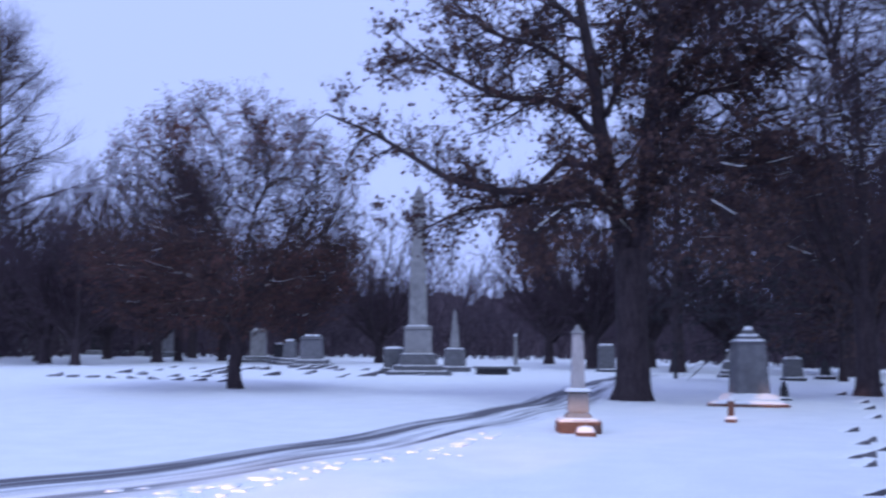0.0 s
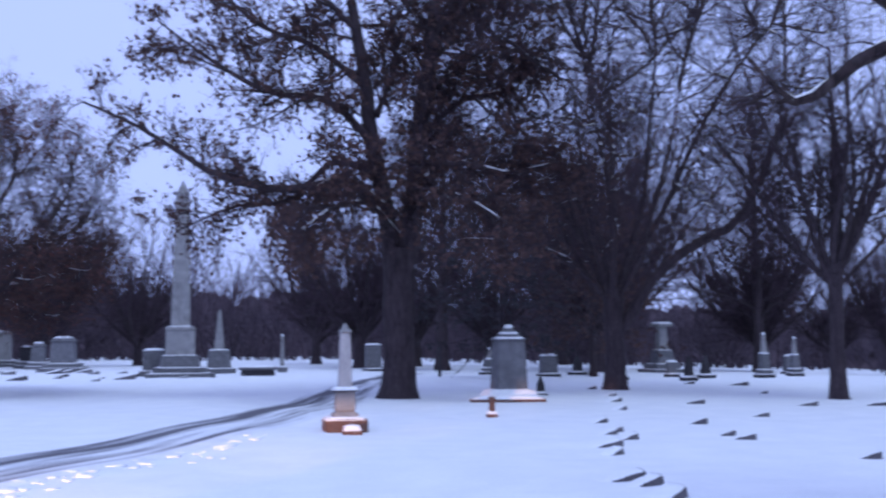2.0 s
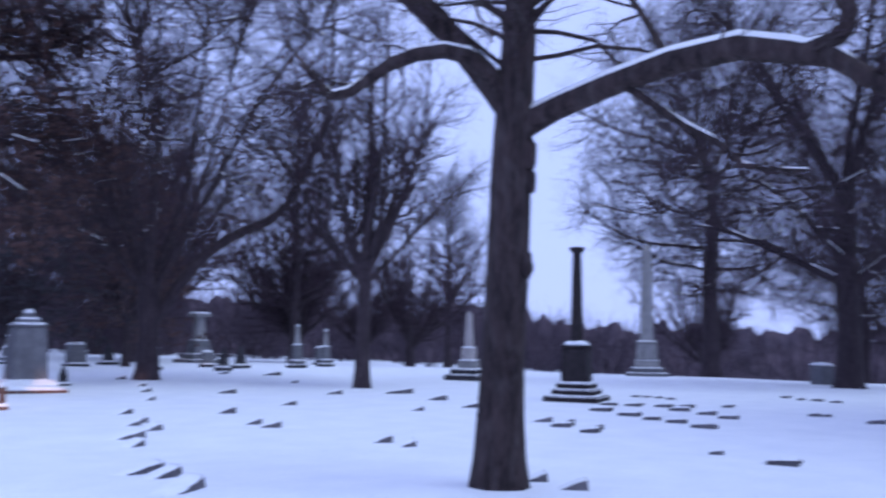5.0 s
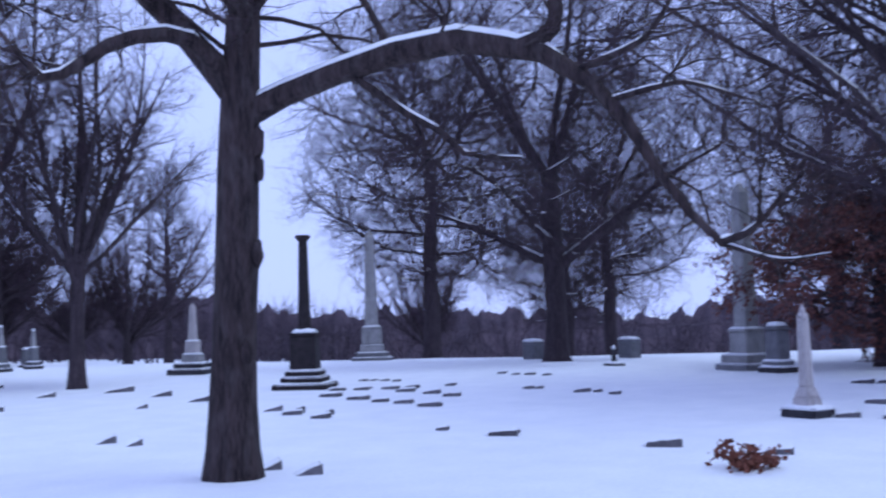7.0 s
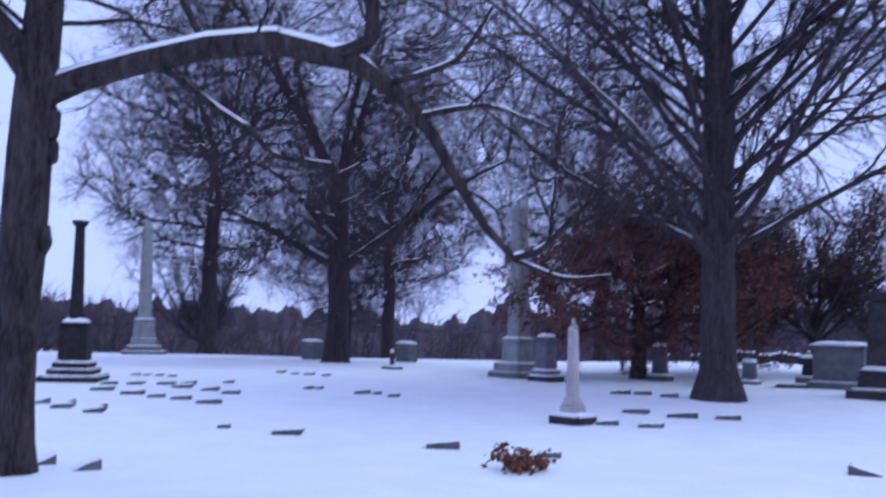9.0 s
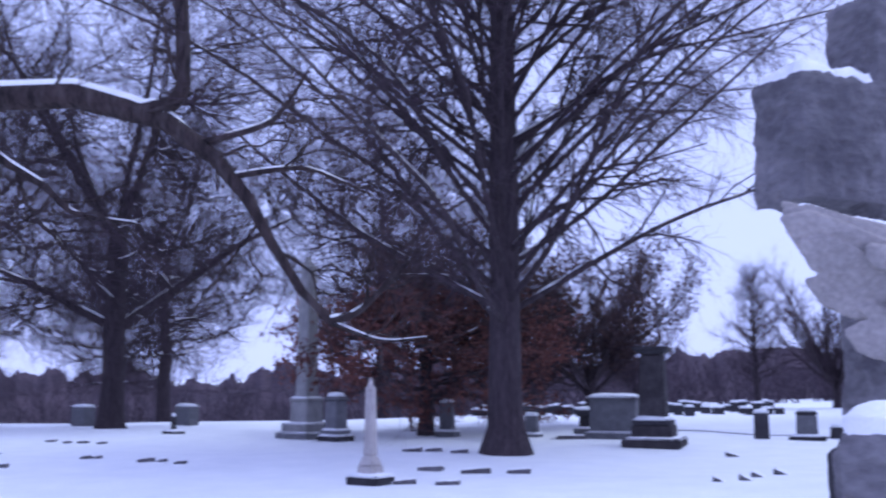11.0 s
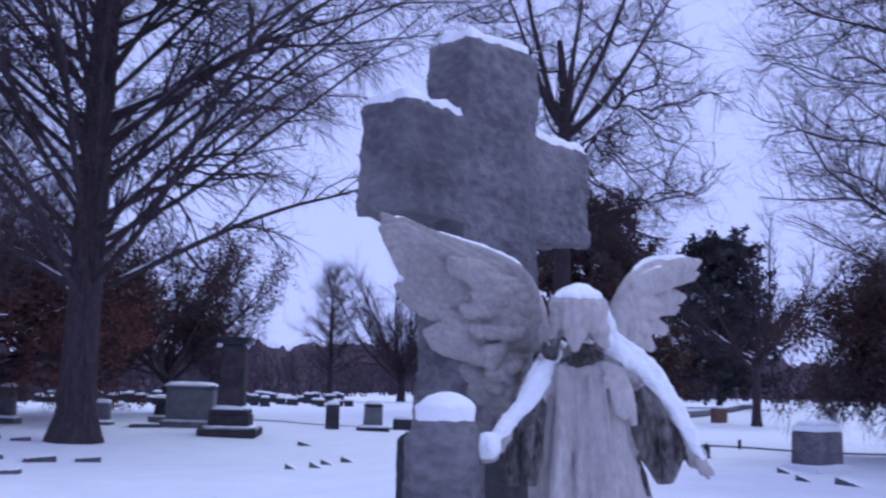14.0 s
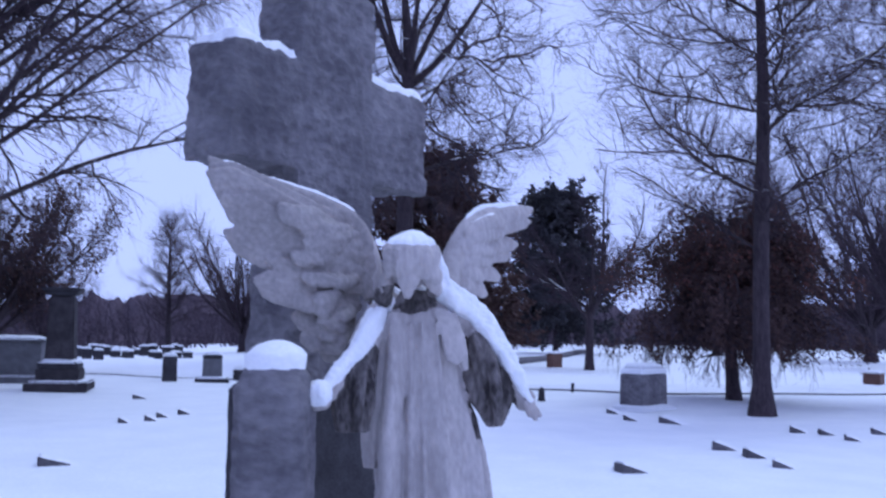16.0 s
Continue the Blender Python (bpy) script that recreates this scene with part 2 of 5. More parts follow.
def slush(name, tracks):
    """Thin slushy snow on a lane, with wet dark wheel tracks along it (u across the lane, v along it)."""
    m = surface(name, (0.70, 0.72, 0.78), (0.86, 0.87, 0.90), 2.0, 0.7, 0.5, 18)
    nt, ln = m.node_tree.nodes, m.node_tree.links
    bsdf = nt["Principled BSDF"]
    old = bsdf.inputs["Base Color"].links[0].from_socket
    uv = nt.new("ShaderNodeUVMap")
    sep = nt.new("ShaderNodeSeparateXYZ")
    ln.new(uv.outputs["UV"], sep.inputs[0])
    tc = nt.new("ShaderNodeMapping")
    tc.inputs["Scale"].default_value = (11, 0.22, 1)
    ln.new(uv.outputs["UV"], tc.inputs["Vector"])
    no = nt.new("ShaderNodeTexNoise")
    no.inputs["Scale"].default_value, no.inputs["Detail"].default_value = 1.0, 7
    ln.new(tc.outputs["Vector"], no.inputs["Vector"])
    ramp = nt.new("ShaderNodeValToRGB")
    while len(ramp.color_ramp.elements) < len(tracks):
        ramp.color_ramp.elements.new(0.5)
    for e, (at, v) in zip(ramp.color_ramp.elements, tracks):
        e.position, e.color = at, (v, v, v, 1)
    ln.new(sep.outputs["X"], ramp.inputs["Fac"])
    ma = nt.new("ShaderNodeMath")
    ma.operation = "MULTIPLY_ADD"
    ma.inputs[1].default_value = 1.5
    ln.new(no.outputs["Fac"], ma.inputs[0])
    sub = nt.new("ShaderNodeMath")
    sub.operation = "SUBTRACT"
    sub.inputs[1].default_value = 0.75
    ln.new(ma.outputs[0], sub.inputs[0])
    ln.new(ramp.outputs["Color"], ma.inputs[2])
    mr = nt.new("ShaderNodeMapRange")
    mr.inputs["From Min"].default_value, mr.inputs["From Max"].default_value = 0.30, 0.75
    ln.new(sub.outputs[0], mr.inputs["Value"])
    mx = nt.new("ShaderNodeMix")
    mx.data_type = "RGBA"
    mx.inputs["B"].default_value = (0.11, 0.105, 0.125, 1)
    ln.new(mr.outputs["Result"], mx.inputs["Factor"])
    ln.new(old, mx.inputs["A"])
    ln.new(mx.outputs["Result"], bsdf.inputs["Base Color"])
    return m


def lane(name, points, width, material, label, lift=0.012):
    line = curve(points, 60)
    t = unit(np.gradient(line, axis=0))
    side = np.stack([-t[:, 1], t[:, 0]], -1)
    across = np.linspace(-0.5, 0.5, 9)
    v, uv, q = [], [], []
    far = np.r_[0, np.cumsum(np.linalg.norm(np.diff(line, axis=0), axis=1))]
    for i, p in enumerate(line):
        for k, a in enumerate(across):
            x, y = p[0] - side[i, 0] * a * width, p[1] - side[i, 1] * a * width
            v.append((x, y, height(x, y) + (lift if 0 < k < 8 else -0.02) + 0.012 * (abs(a) > 0.3)))
            uv.append((k / 8, far[i]))
    for i in range(len(line) - 1):
        for k in range(8):
            q.append((i * 9 + k, i * 9 + k + 1, (i + 1) * 9 + k + 1, (i + 1) * 9 + k))
    ob = sheet(name, v, q, material)
    layer = ob.data.uv_layers.new(name="UVMap")
    layer.data.foreach_set("uv", np.array([uv[j] for f in q for j in f], np.float32).ravel())
    return tagged(ob, label, "road", kind="structure")


lane("road", [(-8.5, 3.5), (-6.2, 6.9), (-4.75, 9.3), (-4.05, 10.55), (-2.7, 13.5), (-1.05, 18.4), (0.75, 25.2), (1.4, 28.5), (3.0, 38), (6, 52)], 2.4,
     slush("slushy_lane", [(0.0, 0.0), (0.06, 0.22), (0.20, 0.74), (0.32, 0.80), (0.44, 0.36), (0.60, 0.42), (0.74, 0.54), (1.0, 0.0)]),
     "narrow cemetery lane of slushy snow with dark wet wheel tracks")
lane("road", [(36, 7.5), (31.5, 1.2), (28.3, -3.0), (25.0, -9.0), (23.8, -16), (24, -26), (27, -40)], 3.2,
     slush("covered_lane", [(0.0, 0.0), (0.1, 0.12), (0.3, 0.2), (0.5, 0.05), (0.7, 0.2), (0.9, 0.12), (1.0, 0.0)]),
     "snow-covered cemetery lane with faint tracks")


def clods():
    """Lumps of snow thrown up along the edge of the lane."""
    rng = np.random.default_rng(64)
    bm = bmesh.new()
    for k in range(120):
        f = rng.random() ** 2.2
        x, y = -3.4 + 3.3 * f + rng.normal() * 0.28, 9.2 + 7.5 * f + rng.normal() * 0.3
        w = 0.03 + 0.08 * rng.random() ** 2
        made = bmesh.ops.create_icosphere(bm, subdivisions=2, radius=1.0)["verts"]
        turn = pose(x, y, height(x, y) + w * 0.05, 0, 0, rng.random() * 180) @ Matrix.Diagonal((w * (1 + rng.random()), w, w * 0.26, 1))
        for v in made:
            v.co = turn @ (v.co * (1 + 0.25 * noise.noise(v.co * 2.0 + Vector((k, 0, 0)))))
    tagged(part("snow_clods", bm, SNOW_LUMP, smooth=True), "loose lumps of ploughed snow beside the lane", "snow", kind="stuff")


clods()


def kerb(points, w=0.14, h=0.10):
    line = curve(points, 40)
    p = np.array([[x, y, height(x, y) + h * 0.3] for x, y in line])[None]
    v, q = tubes(p, np.full((1, 40), w * 0.6), 6)
    return tagged(sheet("kerb", v, q, MARKER), "low dark stone kerb edging the snowy lane", "kerb", kind="structure")


kerb([(33.0, 4.2), (30.4, 1.0), (26.5, -3.3), (23.4, -9.0), (21.7, -13), (21.5, -17), (22, -26)], 0.05, 0.05)
kerb([(38.0, -14.8), (45, -19.5), (62, -30)], 0.34, 0.3)


# ---------------------------------------------------------------- trees
def sprout(rng, p, r, per, t0, t1, length, angle, up=0.0, wob=0.25, n=5, cap=0.05, thin=0.62, shorten=0.4, end=0.3):
    """Side branches: per of them on each polyline, between the fractions t0 and t1 of its length."""
    b, m, _ = p.shape
    t = t0 + (t1 - t0) * (np.arange(per)[None] + rng.random((b, per))) / per
    f = t * (m - 1)
    i = np.minimum(f.astype(int), m - 2)
    w = (f - i)[..., None]
    row = np.arange(b)[:, None]
    start = p[row, i] * (1 - w) + p[row, i + 1] * w
    along = unit(p[row, i + 1] - p[row, i])
    rad = r[row, i] * (1 - w[..., 0]) + r[row, i + 1] * w[..., 0]
    side = unit(np.cross(along, rng.normal(size=along.shape)))
    ang = np.radians(angle) * (0.75 + 0.5 * rng.random((b, per)))[..., None]
    way = unit(along * np.cos(ang) + side * np.sin(ang))
    long = length * (0.55 + 0.75 * rng.random((b, per))) * (1 - shorten * t)
    start, way, long, rad = start.reshape(-1, 3), way.reshape(-1, 3), long.ravel(), rad.ravel()
    q = [start]
    for k in range(n - 1):
        way = unit(way + np.array([0, 0, up]) / (n - 1) + rng.normal(size=way.shape) * wob / math.sqrt(n))
        q.append(q[-1] + way * (long / (n - 1))[:, None])
    q = np.stack(q, 1)
    q[:, :, 2] = np.maximum(q[:, :, 2], 0.25)
    r0 = np.minimum(rad * thin, cap)
    return q, r0[:, None] * np.linspace(1, end, n)[None]


def leaves(rng, p, count, size, hang=0.5):
    """Small folded leaves scattered along polylines."""
    b, m, _ = p.shape
    i, f = rng.integers(0, b, count), rng.random(count) * (m - 1)
    k = np.minimum(f.astype(int), m - 2)
    w = (f - k)[:, None]
    c = p[i, k] * (1 - w) + p[i, k + 1] * w + rng.normal(size=(count, 3)) * size * 0.5
    a = unit(rng.normal(size=(count, 3)) + np.array([0, 0, -hang]))
    s = unit(np.cross(a, rng.normal(size=(count, 3))))
    up = np.cross(a, s)
    z = (size * (0.6 + 0.8 * rng.random(count)))[:, None]
    mid = c + a * z * 0.5 + up * z * 0.12
    v = np.stack([c, mid + s * z * 0.38, c + a * z, mid - s * z * 0.38], 1).reshape(-1, 3)
    q = np.arange(count * 4).reshape(-1, 4)
    return v, q


def lying(p, r, rng, cover=0.7, flat=0.75):
    """Snow on the upper side of branches that are not steep: polylines and radii for tubes."""
    t = unit(np.gradient(p, axis=1))
    ok = np.clip((flat - np.abs(t[..., 2])) * 5, 0, 1) * (rng.random(r.shape) < cover)
    return p + np.array([0, 0, 1.0]) * (r * 0.62)[..., None], r * 0.72 * ok + 0.0005


def tree(name, label, xy, seed, trunk, stems, levels, foliage=(), snow=True, bark=None, sides=10, category="tree", twig=None, flare=1.35):
    """A tree at xy. trunk: (points, radii); stems: list of (points, radii), all from the base; levels: settings for sprout(), each on the last."""
    rng = np.random.default_rng(seed)
    root = empty(name, pose(xy[0], xy[1], height(*xy) - 0.03), label, category)
    n = 18
    tp, tr = curve(trunk[0], n)[None], np.interp(np.linspace(0, 1, n), np.linspace(0, 1, len(trunk[1])), trunk[1])[None]
    tz = tp[0, :, 2]
    tr = tr * (1 + (flare - 1) * np.exp(-tz / 0.35))[None]
    v, q = tubes(tp, tr, 16, 0.10, rng)
    sheet("trunk", v, q, bark or BARK, root)
    base_p, base_r, rest, crown = tp, tr, [], None
    if isinstance(stems, tuple):
        stems, chains, crown = stems
        chains = sorted(chains, key=lambda c: -c[1][0])
        k = max(0, 16 - len(stems))
        stems, rest = stems + chains[:k], chains[k:]
    if stems:
        m = 12
        sp = np.stack([curve(s[0], m) for s in stems])
        sr = np.stack([np.interp(np.linspace(0, 1, m), np.linspace(0, 1, len(s[1])), s[1]) for s in stems])
        for k in range(len(stems)):
            v, q = tubes(sp[k : k + 1], sr[k : k + 1], 9, 0.08, rng)
            sheet("limb", v, q, bark or BARK, root)
        base_p, base_r = sp, sr
    fine, white, last = [], [], [crown or (base_p, base_r)]
    if rest:
        cp = np.stack([curve(c[0], 9) for c in rest])
        cr = np.stack([np.interp(np.linspace(0, 1, 9), np.linspace(0, 1, len(c[1])), c[1]) for c in rest])
        fine.append(tubes(cp, cr, 5))
        if snow:
            white.append(lying(cp, cr, rng, 0.35))
    if snow and stems:
        white.append(lying(base_p, base_r, rng, 0.85 if bark else 0.45))
    allp = []
    for k, lv in enumerate(levels):
        lv = dict(lv)
        also = lv.pop("trunk", None)
        p, r = sprout(rng, last[-1][0], last[-1][1], **lv)
        if also:
            p2, r2 = sprout(rng, tp, tr, **{**lv, **also})
            p, r = np.concatenate([p, p2]), np.concatenate([r, r2])
        last.append((p, r))
        fine.append(tubes(p, r, 5 if k == 0 and not rest else 3))
        if snow and k < 1 and not rest:
            white.append(lying(p, r * 0.75, rng, 0.3 if bark else 0.25))
        allp.append(p)
    if len(fine) > 1:
        v, q = joined(fine[:-1])
        tagged(sheet("branchwork", v, q, bark or BARK, root), kind="stuff")
    v, q = fine[-1]
    tagged(sheet("twigwork", v, q, twig or TWIG, root), kind="stuff")
    for count, size, mat, lo, hi in foliage:
        p = allp[-1]
        z = p[:, :, 2].mean(1)
        p = p[(z >= lo) & (z <= hi)]
        if len(p):
            v, q = leaves(rng, p, count, size)
            tagged(sheet("foliage", v, q, mat, root), kind="stuff")
    if white:
        v, q = joined([tubes(*w, 5) for w in white])
        tagged(sheet("snow_lining", v, q, SNOW_LUMP, root), "thin line of snow on the boughs")
    return root


def vase(rng, z0, count, length, angle, radius, up=0.5, xy=(0, 0), lean=0.25):
    """Main stems that part at the height z0 and arch upwards."""
    stems = []
    for k in range(count):
        az = 2 * math.pi * (k + 0.4 * rng.random()) / count
        a = radians(angle) * (0.45 + 0.75 * rng.random())
        w = np.array([math.sin(a) * math.cos(az), math.sin(a) * math.sin(az), math.cos(a)])
        p = [np.array([xy[0], xy[1], z0 - 0.25 + 0.5 * rng.random()])]
        ln = length * (0.75 + 0.45 * rng.random())
        for i in range(5):
            w = unit(w + np.array([0, 0, up / 5]) + rng.normal(size=3) * 0.10)
            p.append(p[-1] + w * ln / 5)
        stems.append((p, [radius * (0.75 + 0.4 * rng.random()), radius * 0.6, radius * 0.2]))
    return stems


def leader(rng, z0, z1, count, length, angle, radius, up=0.4, droop=0.0):
    """Boughs along a straight leading trunk, longest low down."""
    stems = []
    for k in range(count):
        f = (k + rng.random()) / count
        az = k * 2.4 + rng.random() * 0.8
        a = radians(angle) * (1.0 - 0.45 * f) * (0.85 + 0.3 * rng.random())
        w = np.array([math.sin(a) * math.cos(az), math.sin(a) * math.sin(az), math.cos(a)])
        p = [np.array([0, 0, z0 + (z1 - z0) * f])]
        ln = length * (1.05 - 0.65 * f) * (0.75 + 0.4 * rng.random())
        for i in range(5):
            w = unit(w + np.array([0, 0, (up if i > 1 else -droop) / 5]) + rng.normal(size=3) * 0.09)
            p.append(p[-1] + w * ln / 5)
        stems.append((p, [radius * (1 - 0.5 * f), radius * 0.55 * (1 - 0.5 * f), radius * 0.15]))
    return stems


def dome(rng, z0, count, wide, tall, radius):
    """Stems that rise and arch outwards to a round head."""
    stems = []
    for k in range(count):
        f = (k + 0.5) / count
        az, el = k * 2.4 + rng.random() * 0.5, math.asin(0.04 + 0.94 * f)
        e = np.array([wide * math.cos(el) ** 0.7 * math.cos(az), wide * math.cos(el) ** 0.7 * math.sin(az), tall * math.sin(el) ** 0.75]) * (0.88 + 0.12 * rng.random())
        p = [(0, 0, z0)]
        for s, lift in ((0.25, 0.10), (0.5, 0.13), (0.75, 0.08), (1.0, 0.0)):
            j = rng.normal(size=3) * 0.03 * wide
            p.append(tuple(e * s + j + np.array([0, 0, z0 + lift * tall])))
        stems.append((p, [radius, radius * 0.6, radius * 0.2]))
    return stems


def cloud_of(rng, n, wide, z0, z1, low=0.4, full=0.55, xy=(0, 0)):
    """n places in a crown between z0 and z1, widest at the fraction low of its height; full: how much they keep to its skin."""
    f = rng.random(n * 3)
    g = np.where(f < low, 0.5 * f / low, 0.5 + 0.5 * (f - low) / (1 - low))
    w = np.sin(np.pi * np.clip(g * 0.86 + 0.10, 0, 1)) ** 0.62
    keep = rng.random(n * 3) < w * w
    f, w = f[keep][:n], w[keep][:n]
    a, r = rng.random(len(f)) * 6.2832, wide * w * rng.random(len(f)) ** (0.5 * (1 - full) + 0.08)
    return np.stack([xy[0] + r * np.cos(a), xy[1] + r * np.sin(a), z0 + (z1 - z0) * f], -1)


def grown(rng, lines, aims, step=0.5, kill=0.9, reach=6.0, lift=0.15, tip=0.014, wild=0.16, stems=()):
    """Boughs that grow from the lines towards free places of the crown and fork on the way.
    Returns the given stems, the boughs as (points, radii), and short pieces of them all for sprout()."""
    nodes, parent = [], []
    for line in lines:
        for q in line:
            nodes.append(np.array(q, float))
            parent.append(-1)
    fixed = len(nodes)
    aims = np.array(aims)
    near_d, near_i = np.full(len(aims), 1e9), np.zeros(len(aims), int)
    fresh, kids = range(fixed), {}
    for _ in range(160):
        p = np.array([nodes[i] for i in fresh])
        d = np.linalg.norm(aims[:, None] - p[None], axis=2)
        k = d.argmin(1)
        best = d[np.arange(len(aims)), k]
        new_ = best < near_d
        near_d[new_], near_i[new_] = best[new_], np.array(list(fresh))[k[new_]]
        stay = near_d > kill
        aims, near_d, near_i = aims[stay], near_d[stay], near_i[stay]
        if not len(aims):
            break
        fresh = []
        for i in np.unique(near_i[near_d < reach]):
            if kids.get(i, 0) >= 3:
                continue
            way = unit(aims[(near_i == i) & (near_d < reach)] - nodes[i]).sum(0)
            way = unit(unit(way) + np.array([0, 0, lift]) + rng.normal(size=3) * wild)
            if parent[i] >= 0:
                way = unit(way + 0.55 * unit(nodes[i] - nodes[parent[i]]))
            nodes.append(nodes[i] + way * step)
            parent.append(int(i))
            kids[i] = kids.get(i, 0) + 1
            fresh.append(len(nodes) - 1)
        if not fresh:
            break
    load, main = np.zeros(len(nodes)), {}
    for i in range(len(nodes) - 1, fixed - 1, -1):
        load[i] = max(load[i], 1)
        p = parent[i]
        load[p] += load[i]
        if p not in main or load[i] > load[main[p]]:
            main[p] = i
    chains, pieces, radii = [], [], []
    for i in range(fixed, len(nodes)):
        if parent[i] >= fixed and main[parent[i]] == i:
            continue
        line = [parent[i], i]
        while line[-1] in main:
            line.append(main[line[-1]])
        pts = [nodes[k] for k in line]
        if len(pts) == 2:
            pts.insert(1, (pts[0] + pts[1]) / 2)
        r = [tip * load[k] ** 0.46 for k in line[1:]]
        chains.append((pts, [r[0]] + r[:-1] + [tip * 0.5] if len(r) > 1 else [r[0], tip * 0.5]))
        for k in range(0, len(pts) - 1, 2):
            seg = pts[k : k + 3]
            if len(seg) == 3:
                pieces.append(seg)
                radii.append([r[min(k, len(r) - 1)]] * 3)
    return list(stems), chains, (np.array(pieces), np.array(radii))


def R(seed):
    return np.random.default_rng(seed)


STEM = dict(per=14, t0=0.08, t1=1.0, length=2.9, angle=40, up=0.3, wob=0.4, n=5, cap=0.045, shorten=0.5)
BRANCH = dict(per=9, t0=0.08, t1=1.0, length=1.4, angle=40, up=0.15, wob=0.45, n=4, cap=0.022, shorten=0.4)
OFF = dict(per=4, t0=0.0, t1=1.0, length=1.3, angle=45, up=0.15, wob=0.45, n=4, cap=0.02, shorten=0.0)
SPRAY = dict(per=6, t0=0.1, t1=1.0, length=0.7, angle=38, up=0.1, wob=0.45, n=2, cap=0.0105, thin=0.85, shorten=0.3, end=0.5)


def lv(d, **k):
    return {**d, **k}


# the tree near the viewer, whose long bough droops and hooks
NT = (6.68, 7.67)


def near(*pts):
    return [(x - NT[0], y - NT[1], z) for x, y, z in pts]


near_tree = tree("bare_tree", "bare tree with ridged dark bark and long snow-lined boughs", NT, 3,
     (near((6.71, 7.71, -0.1), (6.67, 7.64, 0.93), (6.65, 7.53, 2.04), (6.62, 7.44, 3.14), (6.61, 7.33, 4.25), (6.60, 7.29, 4.81), (6.53, 7.18, 6.2), (6.47, 7.03, 8.6)), [0.235, 0.215, 0.205, 0.20, 0.17, 0.15, 0.12, 0.05]),
     [(near((6.64, 7.46, 3.52), (6.85, 6.88, 3.73), (6.95, 6.09, 3.84), (7.06, 5.21, 3.90), (7.13, 4.60, 3.75), (7.17, 4.18, 3.60), (7.24, 3.67, 3.18), (7.28, 3.43, 2.78), (7.33, 3.14, 2.30), (7.36, 2.84, 1.98)), [0.14, 0.112, 0.112, 0.112, 0.105, 0.082, 0.060, 0.046, 0.036, 0.030]),
      (near((7.36, 2.86, 2.00), (7.36, 2.63, 2.07), (7.34, 2.40, 2.28), (7.33, 2.22, 2.44)), [0.035, 0.022, 0.012]),
      (near((7.36, 2.84, 1.98), (7.37, 2.45, 1.85), (7.37, 2.09, 1.87)), [0.022, 0.012, 0.005]),
      (near((7.13, 4.50, 3.70), (7.16, 4.12, 3.79), (7.14, 4.07, 4.14), (7.09, 4.10, 4.84), (7.0, 4.2, 6.0)), [0.075, 0.065, 0.055, 0.03]),
      (near((7.19, 3.98, 3.42), (7.23, 3.41, 3.54), (7.22, 3.21, 3.68), (7.2, 3.0, 3.95)), [0.030, 0.022, 0.010]),
      (near((7.24, 3.66, 3.15), (7.26, 3.27, 3.19), (7.27, 2.98, 3.17), (7.3, 2.5, 2.95)), [0.028, 0.020, 0.008]),
      (near((6.95, 6.15, 3.75), (7.05, 5.62, 3.35), (7.10, 5.28, 3.14), (7.15, 5.00, 2.90), (7.20, 4.48, 2.81)), [0.040, 0.034, 0.026, 0.012]),
      (near((6.60, 7.40, 3.75), (6.22, 7.47, 4.16), (5.86, 7.58, 4.24), (5.45, 7.73, 4.10), (5.14, 7.83, 3.85), (4.88, 7.89, 3.71), (4.62, 7.91, 3.92), (4.39, 7.91, 4.17)), [0.11, 0.085, 0.075, 0.065, 0.055, 0.045, 0.025, 0.010]),
      (near((6.58, 7.40, 3.70), (6.19, 7.68, 4.32), (5.93, 7.90, 4.67), (5.61, 8.14, 5.08), (4.97, 8.55, 6.0)), [0.13, 0.11, 0.09, 0.07]),
      (near((7.00, 5.7, 3.88), (7.18, 6.19, 4.46), (6.95, 6.24, 4.74), (6.61, 6.32, 5.33)), [0.035, 0.03, 0.02])],
     [dict(per=7, t0=0.3, t1=1.0, length=1.1, angle=50, up=0.1, wob=0.6, n=6, cap=0.016, thin=0.5, trunk=dict(per=44, t0=0.52, t1=1.0, length=2.8, angle=60, cap=0.03)),
      dict(per=7, t0=0.15, t1=1.0, length=0.6, angle=42, up=0.0, wob=0.5, n=4, cap=0.007),
      dict(per=5, t0=0.2, t1=1.0, length=0.28, angle=40, up=0.0, wob=0.5, n=3, cap=0.004)],
     bark=BARK_NEAR, flare=1.3)
# swollen scars on its trunk
rg = R(5)
for z, side, size in ((2.80, -0.175, 0.065), (3.28, 0.13, 0.07), (3.02, 0.145, 0.06), (2.2, 0.15, 0.06), (1.7, -0.165, 0.06), (2.45, -0.05, 0.06), (1.25, 0.08, 0.055)):
    bm = bmesh.new()
    bmesh.ops.create_icosphere(bm, subdivisions=3, radius=1.0)
    for v in bm.verts:
        v.co = v.co * (1 + 0.3 * noise.noise(v.co * 1.8 + Vector((z, 0, 0))))
    back_off = -math.sqrt(max(0.0, 0.17 * 0.17 - side * side))
    x, y = 6.66 + 0.75 * side + 0.66 * back_off - NT[0], 7.60 - 0.06 * z - 0.66 * side + 0.75 * back_off - NT[1]
    bmesh.ops.transform(bm, matrix=Matrix.Translation((x, y, z)) @ Matrix.Diagonal((size, size, size * 2.2, 1)), verts=bm.verts)
    part("knot", bm, BARK_NEAR, near_tree, smooth=True)

